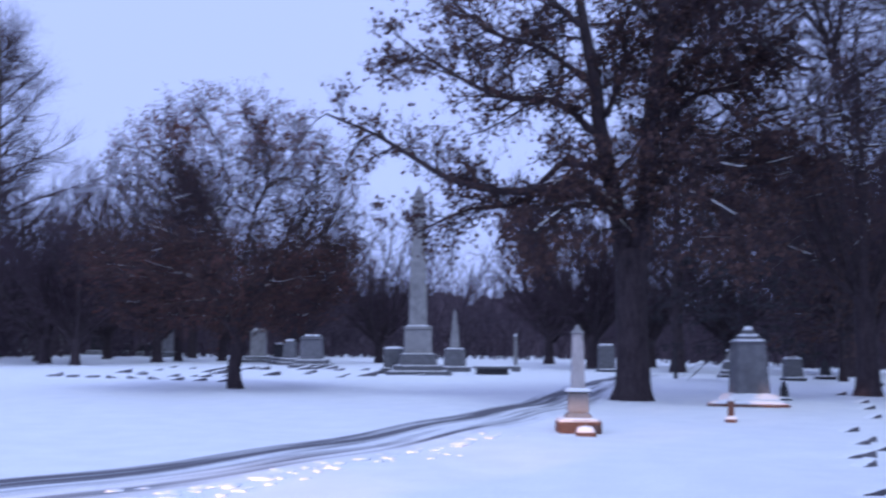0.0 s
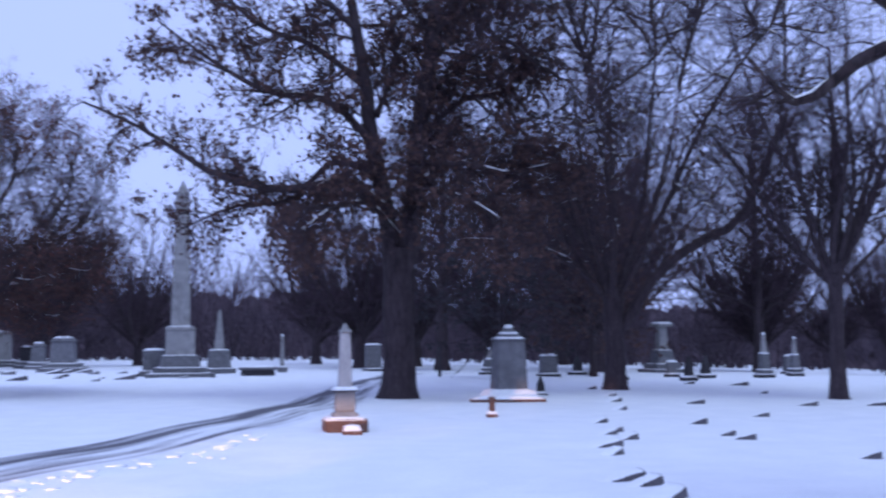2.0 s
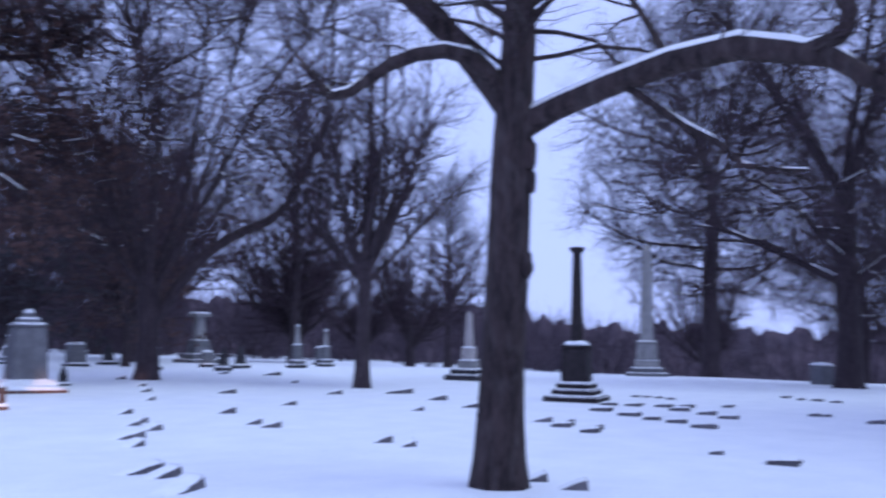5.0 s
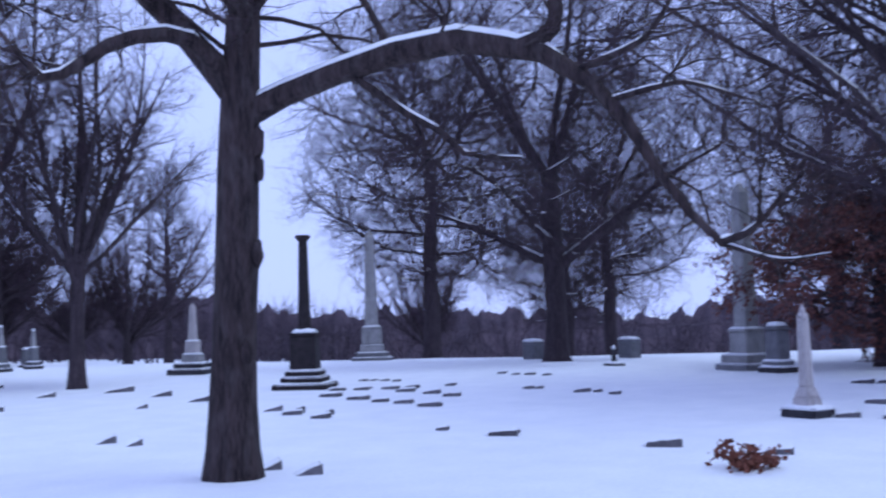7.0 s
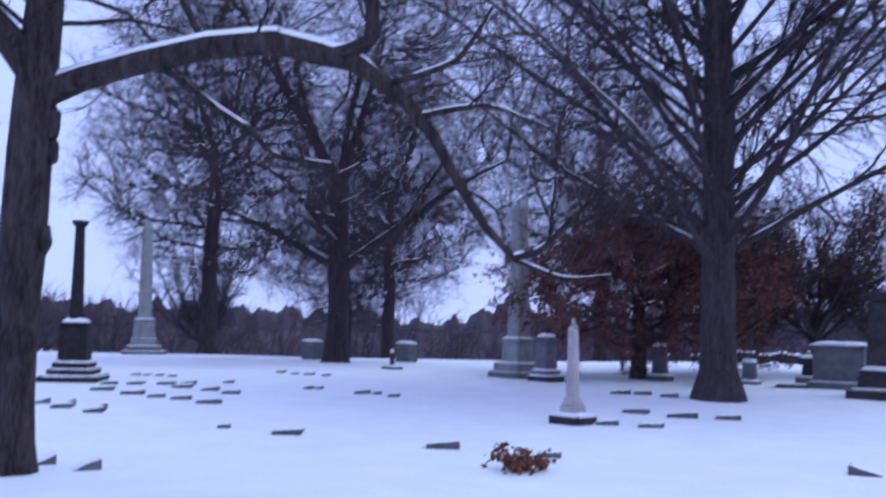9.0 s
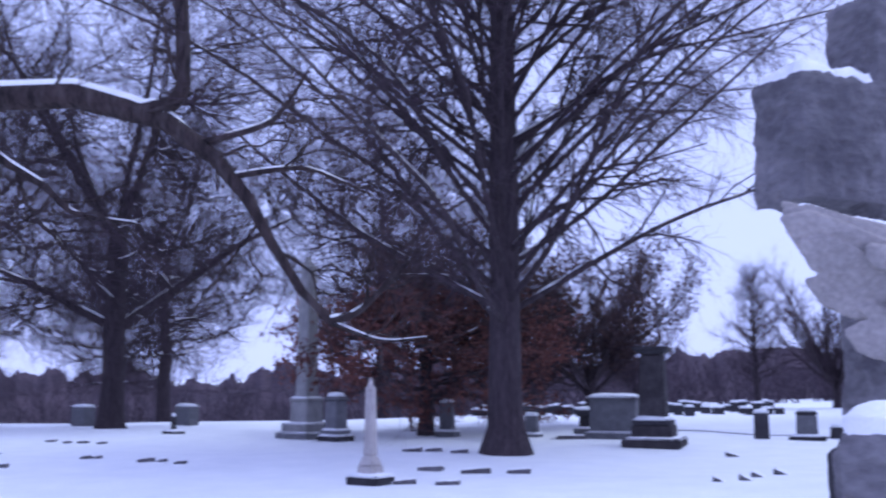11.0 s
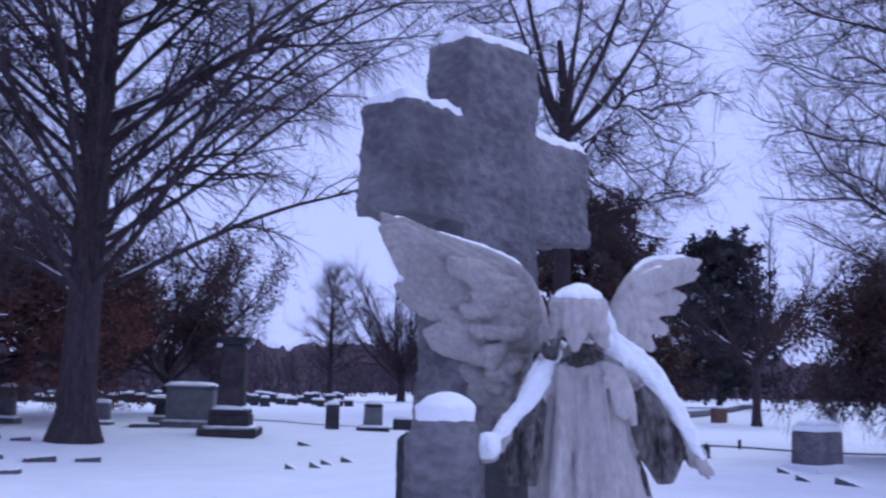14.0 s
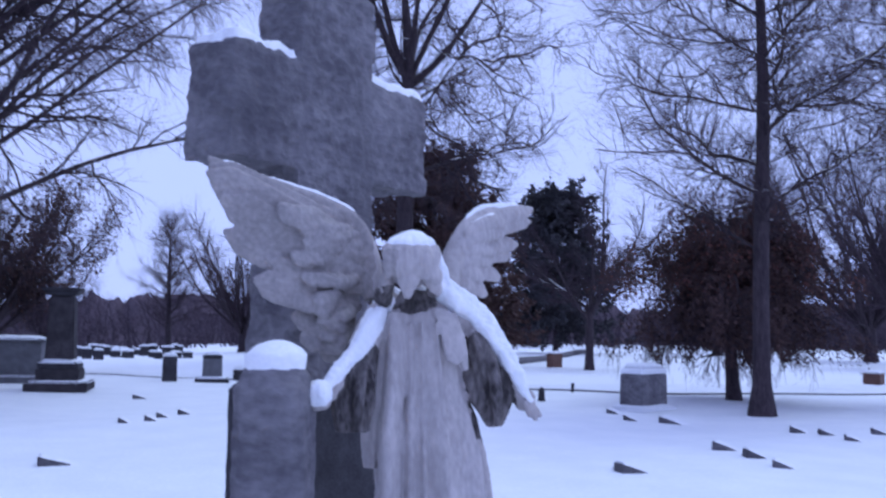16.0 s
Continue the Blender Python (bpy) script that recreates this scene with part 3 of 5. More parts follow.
# twin-stemmed tree that keeps its small withered leaves
T1 = (2.95, 27.3)
tree("twin_stemmed_tree", "tall twin-stemmed tree with small withered leaves", T1, 11,
     ([(0, 0, -0.1), (0.05, 0, 1.2), (0.0, 0, 2.6), (0.05, 0, 4.2)], [0.47, 0.43, 0.43, 0.42]),
     [([(-0.12, 0, 3.6), (-0.35, 0, 5.4), (-0.75, 0.1, 7.4), (-0.95, 0, 9.2), (-1.35, 0.1, 11.5), (-1.6, 0, 14.5)], [0.28, 0.24, 0.19, 0.06]),
      ([(0.18, 0, 3.6), (0.45, 0, 5.6), (0.60, 0.1, 7.6), (0.95, 0, 9.6), (1.1, 0, 12), (1.2, 0.2, 15)], [0.32, 0.27, 0.22, 0.06]),
      ([(-0.2, -0.1, 5.2), (-1.5, -0.5, 6.0), (-3.2, -0.9, 5.7), (-5.0, -1.0, 6.1), (-6.8, -1.2, 7.2), (-8.4, -1.3, 7.9)], [0.14, 0.10, 0.03]),
      ([(-0.4, 0, 6.2), (-1.8, -0.4, 6.6), (-3.0, 0.3, 5.6), (-4.6, 0.4, 5.4), (-6.2, 0.6, 4.7)], [0.12, 0.08, 0.02]),
      ([(-0.7, 0, 7.2), (-2.0, -0.5, 8.3), (-3.6, -0.8, 8.4), (-5.2, -0.7, 9.3), (-6.6, -0.8, 10.3)], [0.12, 0.08, 0.02]),
      ([(-0.9, 0, 8.8), (-2.4, -0.3, 9.9), (-4.0, -0.6, 10.4), (-5.6, -0.6, 12.0)], [0.11, 0.07, 0.02]),
      ([(-1.2, 0, 10.5), (-2.6, 0.3, 12.0), (-4.0, 0.4, 13.4)], [0.10, 0.06, 0.02]),
      ([(0.5, 0, 6.0), (1.6, -0.5, 6.6), (3.0, -0.8, 6.3), (4.4, -1.0, 6.6)], [0.10, 0.07, 0.02]),
      ([(0.6, 0, 7.4), (1.9, 0.4, 8.6), (3.2, 0.5, 9.0), (4.4, 0.6, 10.2)], [0.11, 0.07, 0.02]),
      ([(0.95, 0, 9.6), (2.2, 0.3, 11.0), (3.6, 0.4, 12.8)], [0.10, 0.06, 0.02]),
      ([(0.9, 0, 8.8), (2.4, -0.4, 9.9), (4.2, -0.5, 11.4)], [0.10, 0.06, 0.02]),
      ([(-0.6, 0, 8.0), (0.0, 0.8, 10.0), (-0.3, 1.2, 12.8)], [0.10, 0.06, 0.02]),
      ([(0.0, 0, 4.6), (-0.9, -1.2, 5.3), (-1.9, -2.4, 5.0), (-2.8, -3.4, 4.2)], [0.09, 0.06, 0.02]),
      ([(0.3, 0, 5.0), (0.9, -1.4, 5.6), (1.7, -2.6, 5.2), (2.4, -3.4, 4.6)], [0.09, 0.06, 0.02])],
     [lv(STEM, per=20, length=2.3, angle=50, up=-0.05), lv(BRANCH, per=10, length=1.1, up=-0.15), lv(SPRAY, per=5, length=0.5)],
     foliage=[(24000, 0.125, LEAF_BROWN, 3.0, 30)])

# wide tree with many arching stems behind the row of low stones
rg = R(21)
T2 = (10.1, 30.2)
fans = vase(rg, 2.7, 13, 8.5, 40, 0.125, 0.45) + [
    ([(0.2, 0, 1.9), (1.3, -0.3, 3.6), (2.5, -0.5, 4.6), (4.0, -0.6, 5.4), (5.0, -0.6, 7.2), (5.6, -0.5, 8.6)], [0.19, 0.16, 0.14, 0.07]),
    ([(-0.2, 0, 3.0), (-1.6, -0.4, 4.1), (-3.2, -0.6, 4.6), (-5.0, -0.8, 4.7)], [0.12, 0.08, 0.03])]
tree("spreading_tree", "wide bare tree with many steep stems and arching boughs", T2, 22,
     ([(0, 0, -0.1), (0.02, 0, 1.2), (-0.02, 0, 2.4), (0, 0, 3.2)], [0.33, 0.30, 0.32, 0.32]),
     grown(rg, [curve(f[0], 16)[3:] for f in fans], cloud_of(rg, 1700, 7.6, 3.6, 18.5, 0.55, 0.25), 0.45, 0.8, 3.5, 0.12, 0.021, stems=fans),
     [lv(OFF, per=4, length=1.7, cap=0.034), lv(BRANCH, per=3, length=1.0, cap=0.025), lv(SPRAY, per=3, length=0.7, cap=0.018)], foliage=[(7000, 0.08, LEAF_BROWN, 3.0, 9.0)])

# slender vase-shaped tree
rg = R(31)
tree("slender_tree", "slender bare tree with a fan of steep stems", (14.4, 24.4), 32,
     ([(0, 0, -0.1), (0.0, 0, 1.2), (0.03, 0, 2.4), (0.05, 0, 3.3)], [0.21, 0.185, 0.18, 0.17]),
     vase(rg, 2.9, 14, 6.6, 46, 0.085, 0.5) + [([(0, 0, 3), (0.1, 0, 5), (0.15, 0, 7), (0.1, 0, 9.6)], [0.16, 0.12, 0.03])],
     [lv(STEM, per=11, t0=0.25, length=1.9), lv(BRANCH, per=8, length=0.95), lv(SPRAY, per=6, length=0.5)])

# two great trees on the brow
rg = R(41)
big1 = tree("great_tree", "great bare tree with a tall rounded twiggy crown", (40.9, 35.1), 42,
            ([(0, 0, -0.1), (0.1, 0, 2.5), (0.0, 0, 5.0), (0.2, 0, 8), (0.1, 0.1, 11)], [0.46, 0.41, 0.39, 0.33, 0.2]),
            grown(rg, [curve([(0, 0, 5.0), (0.2, 0, 8), (0.1, 0.1, 11)], 12)], cloud_of(rg, 900, 7.4, 3.6, 21, 0.45, 0.4), 0.6, 1.1, 6.5, 0.12, 0.03),
            [lv(OFF, per=5, length=2.0, cap=0.034), lv(BRANCH, per=4, length=1.3, cap=0.025), lv(SPRAY, per=3, length=0.9, cap=0.018)])
rg = R(51)
arms = [([(0, 0, 3.2), (1.2, -1.9, 4.9), (2.0, -3.4, 6.2), (2.6, -5.2, 7.2)], [0.21, 0.15, 0.09, 0.04]),
        ([(0, 0, 3.3), (-0.9, 1.6, 4.3), (-1.6, 3.4, 5.2), (-2.4, 5.0, 5.6)], [0.16, 0.11, 0.07, 0.03]),
        ([(0, 0, 3.9), (-1.8, 0.2, 5.4), (-3.6, 0.2, 6.2), (-5.0, 0.1, 6.4)], [0.14, 0.10, 0.06, 0.03])]
arms += vase(rg, 6.3, 7, 8.0, 34, 0.15, 0.4)
tree("great_tree", "great bare forked tree with low arching boughs", (29.2, 19.1), 52,
     ([(0, 0, -0.1), (0.05, 0, 1.5), (0.0, 0, 3.6), (0.0, 0, 6.6)], [0.41, 0.37, 0.37, 0.30]),
     grown(rg, [curve(a[0], 12)[2:] for a in arms] + [[(0, 0, 4.6), (0, 0, 5.4), (0, 0, 6.2)]], cloud_of(rg, 1100, 7.2, 2.9, 18.5, 0.42, 0.35), 0.5, 0.95, 5.0, 0.08, 0.024, stems=arms),
     [lv(OFF, per=4, length=1.8, cap=0.028), lv(BRANCH, per=4, length=1.1, cap=0.02), lv(SPRAY, per=3, length=0.75, cap=0.0135)])

# straight tree with many boughs sweeping up
rg = R(61)
tree("straight_tree", "bare tree with a straight trunk and many boughs sweeping up", (20.9, 4.25), 62,
     ([(0, 0, -0.1), (0.0, 0, 3), (0.05, 0, 7), (0.1, 0, 12), (0.1, 0, 17)], [0.345, 0.33, 0.30, 0.22, 0.07]),
     leader(rg, 2.6, 14.5, 100, 11.4, 62, 0.074, -0.40, -0.35),
     [lv(STEM, per=13, t0=0.15, length=2.6, angle=38, up=-0.15, wob=0.55, cap=0.036), lv(BRANCH, per=8, length=1.3, up=-0.35, cap=0.02), lv(SPRAY, per=4, length=0.7, up=-0.5, cap=0.012)], flare=1.6)

# trees behind the cross and to its side
rg = R(71)
arms = vase(rg, 11.5, 7, 8.0, 60, 0.16, 0.25) + leader(rg, 6.6, 11.5, 9, 6.4, 78, 0.13, 0.15, -0.1)
tree("upright_tree", "bare upright tree with gnarled forking boughs", (38.5, -10.6), 72,
     ([(0, 0, -0.1), (0, 0, 4), (0.1, 0, 8), (0.0, 0, 12.5), (0.2, 0.2, 15.5)], [0.38, 0.34, 0.32, 0.25, 0.12]),
     grown(rg, [curve(a[0], 12)[3:] for a in arms], cloud_of(rg, 750, 6.6, 5.2, 21, 0.42, 0.3), 0.5, 1.0, 5.0, 0.0, 0.028, 0.34, stems=arms),
     [lv(OFF, per=4, length=1.7, wob=0.8, cap=0.034), lv(BRANCH, per=3, length=1.1, wob=0.8, cap=0.026), lv(SPRAY, per=3, length=0.7, cap=0.02)])
rg = R(81)
tall1 = tree("tall_tree", "tall bare tree with ascending boughs and dense fine twigs", (16.2, -11.5), 82,
             ([(0, 0, -0.1), (0, 0, 3), (-0.1, 0, 6), (0.0, 0, 9), (0, 0, 12)], [0.17, 0.15, 0.12, 0.08, 0.03]),
             grown(rg, [curve([(0, 0, 2.6), (-0.1, 0, 6), (0.0, 0, 9), (0, 0, 12)], 20)], cloud_of(rg, 1300, 3.8, 3.4, 15.5, 0.3, 0.3), 0.34, 0.62, 4.0, 0.35, 0.012),
             [lv(OFF, per=4, length=1.0, up=0.4, cap=0.017), lv(BRANCH, per=4, length=0.7, up=0.35, cap=0.013), lv(SPRAY, per=3, length=0.5, up=0.2, cap=0.0095)], flare=1.6)
copy_thing(tall1, pose(18.0, -18.6, height(18.0, -18.6) - 0.03, 0, 0, 140))
rg = R(91)
tree("weeping_tree", "low weeping tree still dense with dark withered leaves", (19.6, -13.2), 92,
     ([(0, 0, -0.1), (0.1, 0, 0.8), (0.0, 0.1, 1.6)], [0.16, 0.14, 0.13]),
     leader(rg, 1.3, 3.5, 34, 3.1, 82, 0.06, -0.35, -0.25),
     [lv(STEM, per=10, length=1.3, angle=50, up=-1.0), lv(BRANCH, per=8, length=0.9, up=-1.2), lv(SPRAY, per=5, length=0.4, up=-1.0)],
     foliage=[(7000, 0.06, LEAF_RED, 2.4, 9), (52000, 0.06, LEAF_BROWN, 0.9, 9)], snow=False)
rg = R(95)
tree("small_tree", "small bare tree beside the lane", (35.3, -17.3), 96,
     ([(0, 0, -0.1), (0, 0, 1), (0.0, 0, 2.6)], [0.17, 0.15, 0.14]),
     vase(rg, 2.2, 8, 5.2, 55, 0.08, 0.3),
     [lv(STEM, per=10, length=1.5), lv(BRANCH, per=7, length=0.9), lv(SPRAY, per=5, length=0.5)])

# round-headed tree by the lane, russet leaves on top
rg = R(101)
ribs = dome(rg, 1.7, 11, 2.6, 4.6, 0.11)
tree("round_headed_tree", "low round-headed tree with russet leaves on its crown", (-9.5, 31.3), 102,
     ([(0, 0, -0.1), (-0.06, 0, 0.7), (0.08, 0, 1.4), (0.0, 0, 1.9)], [0.22, 0.20, 0.24, 0.24]),
     grown(rg, [curve(f[0], 10)[2:] for f in ribs], cloud_of(rg, 2000, 4.9, 1.9, 9.8, 0.42, 0.6, (-0.4, 0)), 0.28, 0.5, 3.0, 0.06, 0.0125, stems=ribs),
     [lv(OFF, per=4, length=0.7, cap=0.018), lv(BRANCH, per=3, length=0.5, cap=0.014), lv(SPRAY, per=3, length=0.35, cap=0.012)],
     foliage=[(9000, 0.06, LEAF_RED, 7.4, 14), (5000, 0.07, LEAF_RED, 1.0, 4.4), (20000, 0.085, LEAF_BROWN, 1.0, 5.0), (15000, 0.06, LEAF_BROWN, 5.0, 12)])

# russet oak-like tree behind the straight tree
rg = R(111)
tree("russet_tree", "low tree keeping dense russet leaves", (27.6, 7.9), 112,
     ([(0, 0, -0.1), (0, 0, 1.2), (0, 0, 2.4)], [0.22, 0.20, 0.18]),
     leader(rg, 0.8, 4.3, 30, 4.8, 88, 0.07, 0.10),
     [lv(STEM, per=10, length=1.6, angle=48, up=-0.2), lv(BRANCH, per=7, length=0.9, up=-0.2), lv(SPRAY, per=5, length=0.4)],
     foliage=[(22000, 0.09, LEAF_RED, 0.4, 4.0), (9000, 0.08, LEAF_BROWN, 3.0, 8)], snow=False)
rg = R(121)
twiggy = tree("russet_tree", "brownish twiggy tree with withered leaves", (33.2, 3.9), 122,
     ([(0, 0, -0.1), (0, 0, 1.0), (0, 0, 2.0)], [0.18, 0.16, 0.15]),
     vase(rg, 1.2, 14, 5.2, 62, 0.075, 0.4),
     [lv(STEM, per=12, length=1.5), lv(BRANCH, per=9, length=0.9), lv(SPRAY, per=5, length=0.45)],
     foliage=[(19000, 0.075, LEAF_BROWN, 0.6, 9)], snow=False)
copy_thing(twiggy, pose(30.6, 6.0, height(30.6, 6.0) - 0.04, 0, 0, 80) @ Matrix.Scale(0.85, 4))


def conifer(name, label, xy, seed, h, w, mat, boughs=150, count=16000, size=0.16):
    """An evergreen: a leading trunk with whorls of drooping needled boughs."""
    rng = R(seed)
    return tree(name, label, xy, seed, ([(0, 0, -0.1), (0, 0, h * 0.5), (0, 0, h)], [0.016 * h, 0.011 * h, 0.02]),
                leader(rng, h * 0.15, h * 0.96, boughs, w, 100, 0.03, -0.1, 0.2),
                [dict(per=7, t0=0.1, t1=1.0, length=w * 0.28, angle=45, up=-0.3, wob=0.3, n=4, cap=0.012)],
                foliage=[(count, size, mat, 1.0, 60)], snow=False)


brown_ = conifer("evergreen_tree", "dark dense evergreen tree", (47, -14.2), 131, 10.2, 4.8, LEAF_BROWN, 110, 30000, 0.2)
conifer("evergreen_tree", "dark conical evergreen tree", (60, -27.0), 132, 10.5, 5.0, LEAF_DARK, 100, 26000, 0.24)
conifer("evergreen_tree", "tall dark evergreen with drooping boughs", (8.6, 41), 133, 10.0, 4.2, LEAF_DARK, 70, 6000, 0.14)
conifer("evergreen_tree", "broad thin dark evergreen among bare trees", (13.4, 44), 134, 10.0, 4.2, LEAF_BROWN, 60, 3500, 0.15)

copy_thing(brown_, pose(51, -18.0, height(51, -18.0) - 0.05, 0, 0, 130) @ Matrix.Scale(0.8, 4))

# taller trees farther off
rg = R(141)
far1 = tree("tall_far_tree", "tall bare tree with a frosted twiggy crown", (-38.5, 66), 142,
            ([(0, 0, -0.1), (0, 0, 8), (0.2, 0, 15), (0, 0, 24)], [0.5, 0.4, 0.26, 0.05]),
            leader(rg, 4, 22.5, 44, 9.0, 66, 0.13, 0.4),
            [lv(STEM, per=13, n=4, length=3.0, cap=0.06), lv(BRANCH, per=12, n=3, length=2.0, cap=0.032)], snow=False)
rg = R(151)
far2 = tree("bushy_far_tree", "bare many-stemmed tree far off", (3.6, 62), 152,
            ([(0, 0, -0.1), (0, 0, 1), (0, 0, 2.2)], [0.36, 0.32, 0.3]),
            vase(rg, 1.6, 18, 10.5, 50, 0.13, 0.5),
            [lv(STEM, per=14, n=4, length=2.8, cap=0.055), lv(BRANCH, per=12, n=3, length=1.8, cap=0.03)], snow=False)
for ob, spots in ((far1, [(-30, 84, 0.7, 40), (52, 76, 0.72, 200), (8, 56, 0.7, 20), (-56, 80, 0.9, 100), (-44, 74, 0.62, 300), (-26, 70, 0.55, 120), (88, -64, 0.7, 300), (70, -50, 0.62, 20), (62, -2.5, 0.34, 60), (20, 62, 0.8, 15), (29, 60, 0.75, 100)]),
                  (far2, [(-20, 84, 0.9, 70), (-11.5, 72, 0.85, 160), (20, 66, 1.1, 210), (30, 62, 0.9, 300), (-28, 58, 0.8, 15), (-16, 64, 0.8, 333), (-24, 74, 0.95, 222), (-35, 78, 1.0, 99), (8, 70, 1.0, 10), (14, 74, 1.1, 140), (40, 70, 0.8, 60), (1, 76, 1.05, 280), (16, 52, 1.15, 90), 
                          (-46, 70, 0.85, 190), (60, 52, 0.8, 33), (95, 7, 0.75, 120), (80, 14, 0.6, 10), (84, -38, 0.9, 140), (58, -38, 0.8, 260), (46, -40, 1.0, 333), (36, -34, 0.9, 55), (60, -6.7, 0.7, 40), (18, 58, 1.1, 44), (34, 70, 1.1, 12), (38, 60, 0.9, 200), (-31, 60, 1.0, 81), (-35, 67, 1.1, 130), (-26, 66, 1.0, 310)])):
    for x, y, s, turn in spots:
        c = copy_thing(ob, pose(x, y, height(x, y) - 0.05, 0, 0, turn) @ Matrix.Scale(s, 4))
        tagged(c, group="far trees")
    tagged(ob, group="far trees")
for x, y, s, turn in [(68, 44, 0.8, 100), (66, 22, 1.1, 60), (23, 86, 0.9, 220), (56, 33, 0.95, 140)]:
    copy_thing(big1, pose(x, y, height(x, y) - 0.05, 0, 0, turn) @ Matrix.Scale(s, 4))


# ---------------------------------------------------------------- far woods
def woods():
    rng = R(7)
    pieces = []
    for k in range(1050):
        az = radians(-62 + 214 * rng.random())
        r = 92 + 45 * rng.random()
        x, y = r * math.sin(az), r * math.cos(az)
        tall = np.interp(math.degrees(az), [-62, 0, 12, 25, 40, 55, 70, 85, 110, 150], [13, 13, 12, 10, 8, 7.2, 6.6, 6.0, 5.6, 6.5]) * (0.5 + 0.6 * rng.random() + 0.25 * noise.noise(Vector((az * 14, 0, 0))))
        z = height(x, y)
        n = 6
        p0 = np.array([x, y, z]) + rng.normal(size=(n, 3)) * [0.9, 0.9, 0.0]
        w = unit(rng.normal(size=(n, 3)) * [0.35, 0.35, 0.1] + [0, 0, 1])
        p = [p0]
        for i in range(3):
            w = unit(w + rng.normal(size=(n, 3)) * 0.22)
            p.append(p[-1] + w * (tall / 3 * (0.6 + 0.5 * rng.random((n, 1)))))
        p = np.stack(p, 1)
        r0 = np.full((n, 4), 0.10) * np.array([1, 0.8, 0.55, 0.2])
        pieces.append(tubes(p, r0, 3))
        b, br = sprout(rng, p, r0, 9, 0.12, 1.0, tall * 0.3, 42, 0.3, 0.4, 3, 0.055, 0.75, 0.3)
        pieces.append(tubes(b, br, 3))
    v, q = joined(pieces)
    ob = sheet("far_trees", v, q, WOODS)
    tagged(ob, "dense belt of bare brown woods along the horizon", "woods", kind="stuff")
    # the wood's closed depth behind its first rows
    rows, cols = 5, 1800
    v, q = [], []
    for i in range(rows):
        for k in range(cols):
            az = radians(-70 + 230 * k / (cols - 1))
            tall = np.interp(math.degrees(az), [-70, 0, 12, 25, 40, 55, 70, 85, 110, 150], [9, 9, 8, 7.2, 7.4, 7.6, 7.4, 6.4, 5.2, 5.2])
            tall *= 0.90 + 0.26 * noise.noise(Vector((k * 0.035, 3.3, 0))) + 0.22 * noise.noise(Vector((k * 0.15, 7.3, 0))) + 0.05 * rng.random() + 0.12 * noise.noise(Vector((k * 0.42, 1.7, 0)))
            r = 118 + 3 * i + 2 * noise.noise(Vector((k * 0.15, i * 2.0, 5)))
            x, y = r * math.sin(az), r * math.cos(az)
            v.append((x, y, height(x, y) - 0.3 + tall * i / (rows - 1)))
    for i in range(rows - 1):
        for k in range(cols - 1):
            q.append((i * cols + k, i * cols + k + 1, (i + 1) * cols + k + 1, (i + 1) * cols + k))
    tagged(sheet("backdrop", v, q, WOODS), "dark closed wood behind the bare trees", "woods", kind="structure")


woods()


# ---------------------------------------------------------------- monuments
def monument(name, label, xy, turn, tiers, snow=True, group="", category="monument"):
    """Stacked dressed stones. tiers: (part name, width, depth, height, top scale, material)."""
    root = empty(name, pose(xy[0], xy[1], height(*xy) - 0.03, 0, 0, turn), label, category, group)
    z = 0.0
    for k, (what, w, d, h, top, mat) in enumerate(tiers):
        part(what, block(w, d, h, (0, 0, z), top, min(0.025, w * 0.06)), mat, root)
        z += h
        last = k == len(tiers) - 1
        nw = 0 if last else tiers[k + 1][1]
        if snow and w * top - nw > 0.06 and (not last or top > 0.3):
            part("snow_cap", drift(w * top, d * top, 0.055 if not last else 0.09, (0, 0, z - 0.012), k + int(abs(xy[0]) * 7), 0.01), SNOW_LUMP, root, smooth=True)
    return root


def column(bm, z0, z1, r0, r1, sides=20):
    bmesh.ops.create_cone(bm, cap_ends=True, segments=sides, radius1=r0, radius2=r1, depth=z1 - z0, matrix=Matrix.Translation((0, 0, (z0 + z1) / 2)))
    return bm


# tall grey obelisk across the lane, with its low neighbours
monument("obelisk", "tall grey stone obelisk on a stepped snowy pedestal", (-5.4, 46.5), 10,
         [("step", 3.0, 3.0, 0.22, 1, GRANITE), ("step", 2.3, 2.3, 0.25, 1, GRANITE), ("plinth", 1.75, 1.75, 0.55, 0.96, GRANITE), ("die", 1.28, 1.28, 1.15, 0.97, PALE), ("cornice", 1.36, 1.36, 0.16, 0.92, PALE),
          ("shaft", 0.84, 0.84, 6.15, 0.70, PALE), ("point", 0.585, 0.585, 0.65, 0.04, PALE)])
monument("obelisk", "slim pale obelisk on a dark block", (-4.2, 52.9), 10,
         [("step", 1.6, 1.6, 0.3, 1, GRANITE), ("die", 1.15, 1.15, 0.95, 0.9, GRANITE), ("shaft", 0.52, 0.52, 2.0, 0.3, PALE), ("point", 0.15, 0.15, 0.15, 0.1, PALE)])
monument("headstone", "broad low stone block capped with snow", (-6.7, 47.5), 10, [("base", 1.3, 0.9, 0.3, 1, GRANITE), ("die", 1.0, 0.7, 0.95, 1, GRANITE)], category="headstone")
monument("stone_bench", "low snowy table stone", (-1.9, 47.1), 8, [("leg", 1.5, 0.7, 0.3, 1, DARK), ("slab", 1.75, 0.85, 0.13, 1, GRANITE)], category="bench")
monument("headstone", "thin upright pale marker post", (-0.9, 52.0), 0, [("base", 0.5, 0.5, 0.3, 1, GRANITE), ("die", 0.22, 0.22, 1.6, 0.6, PALE)], category="headstone")
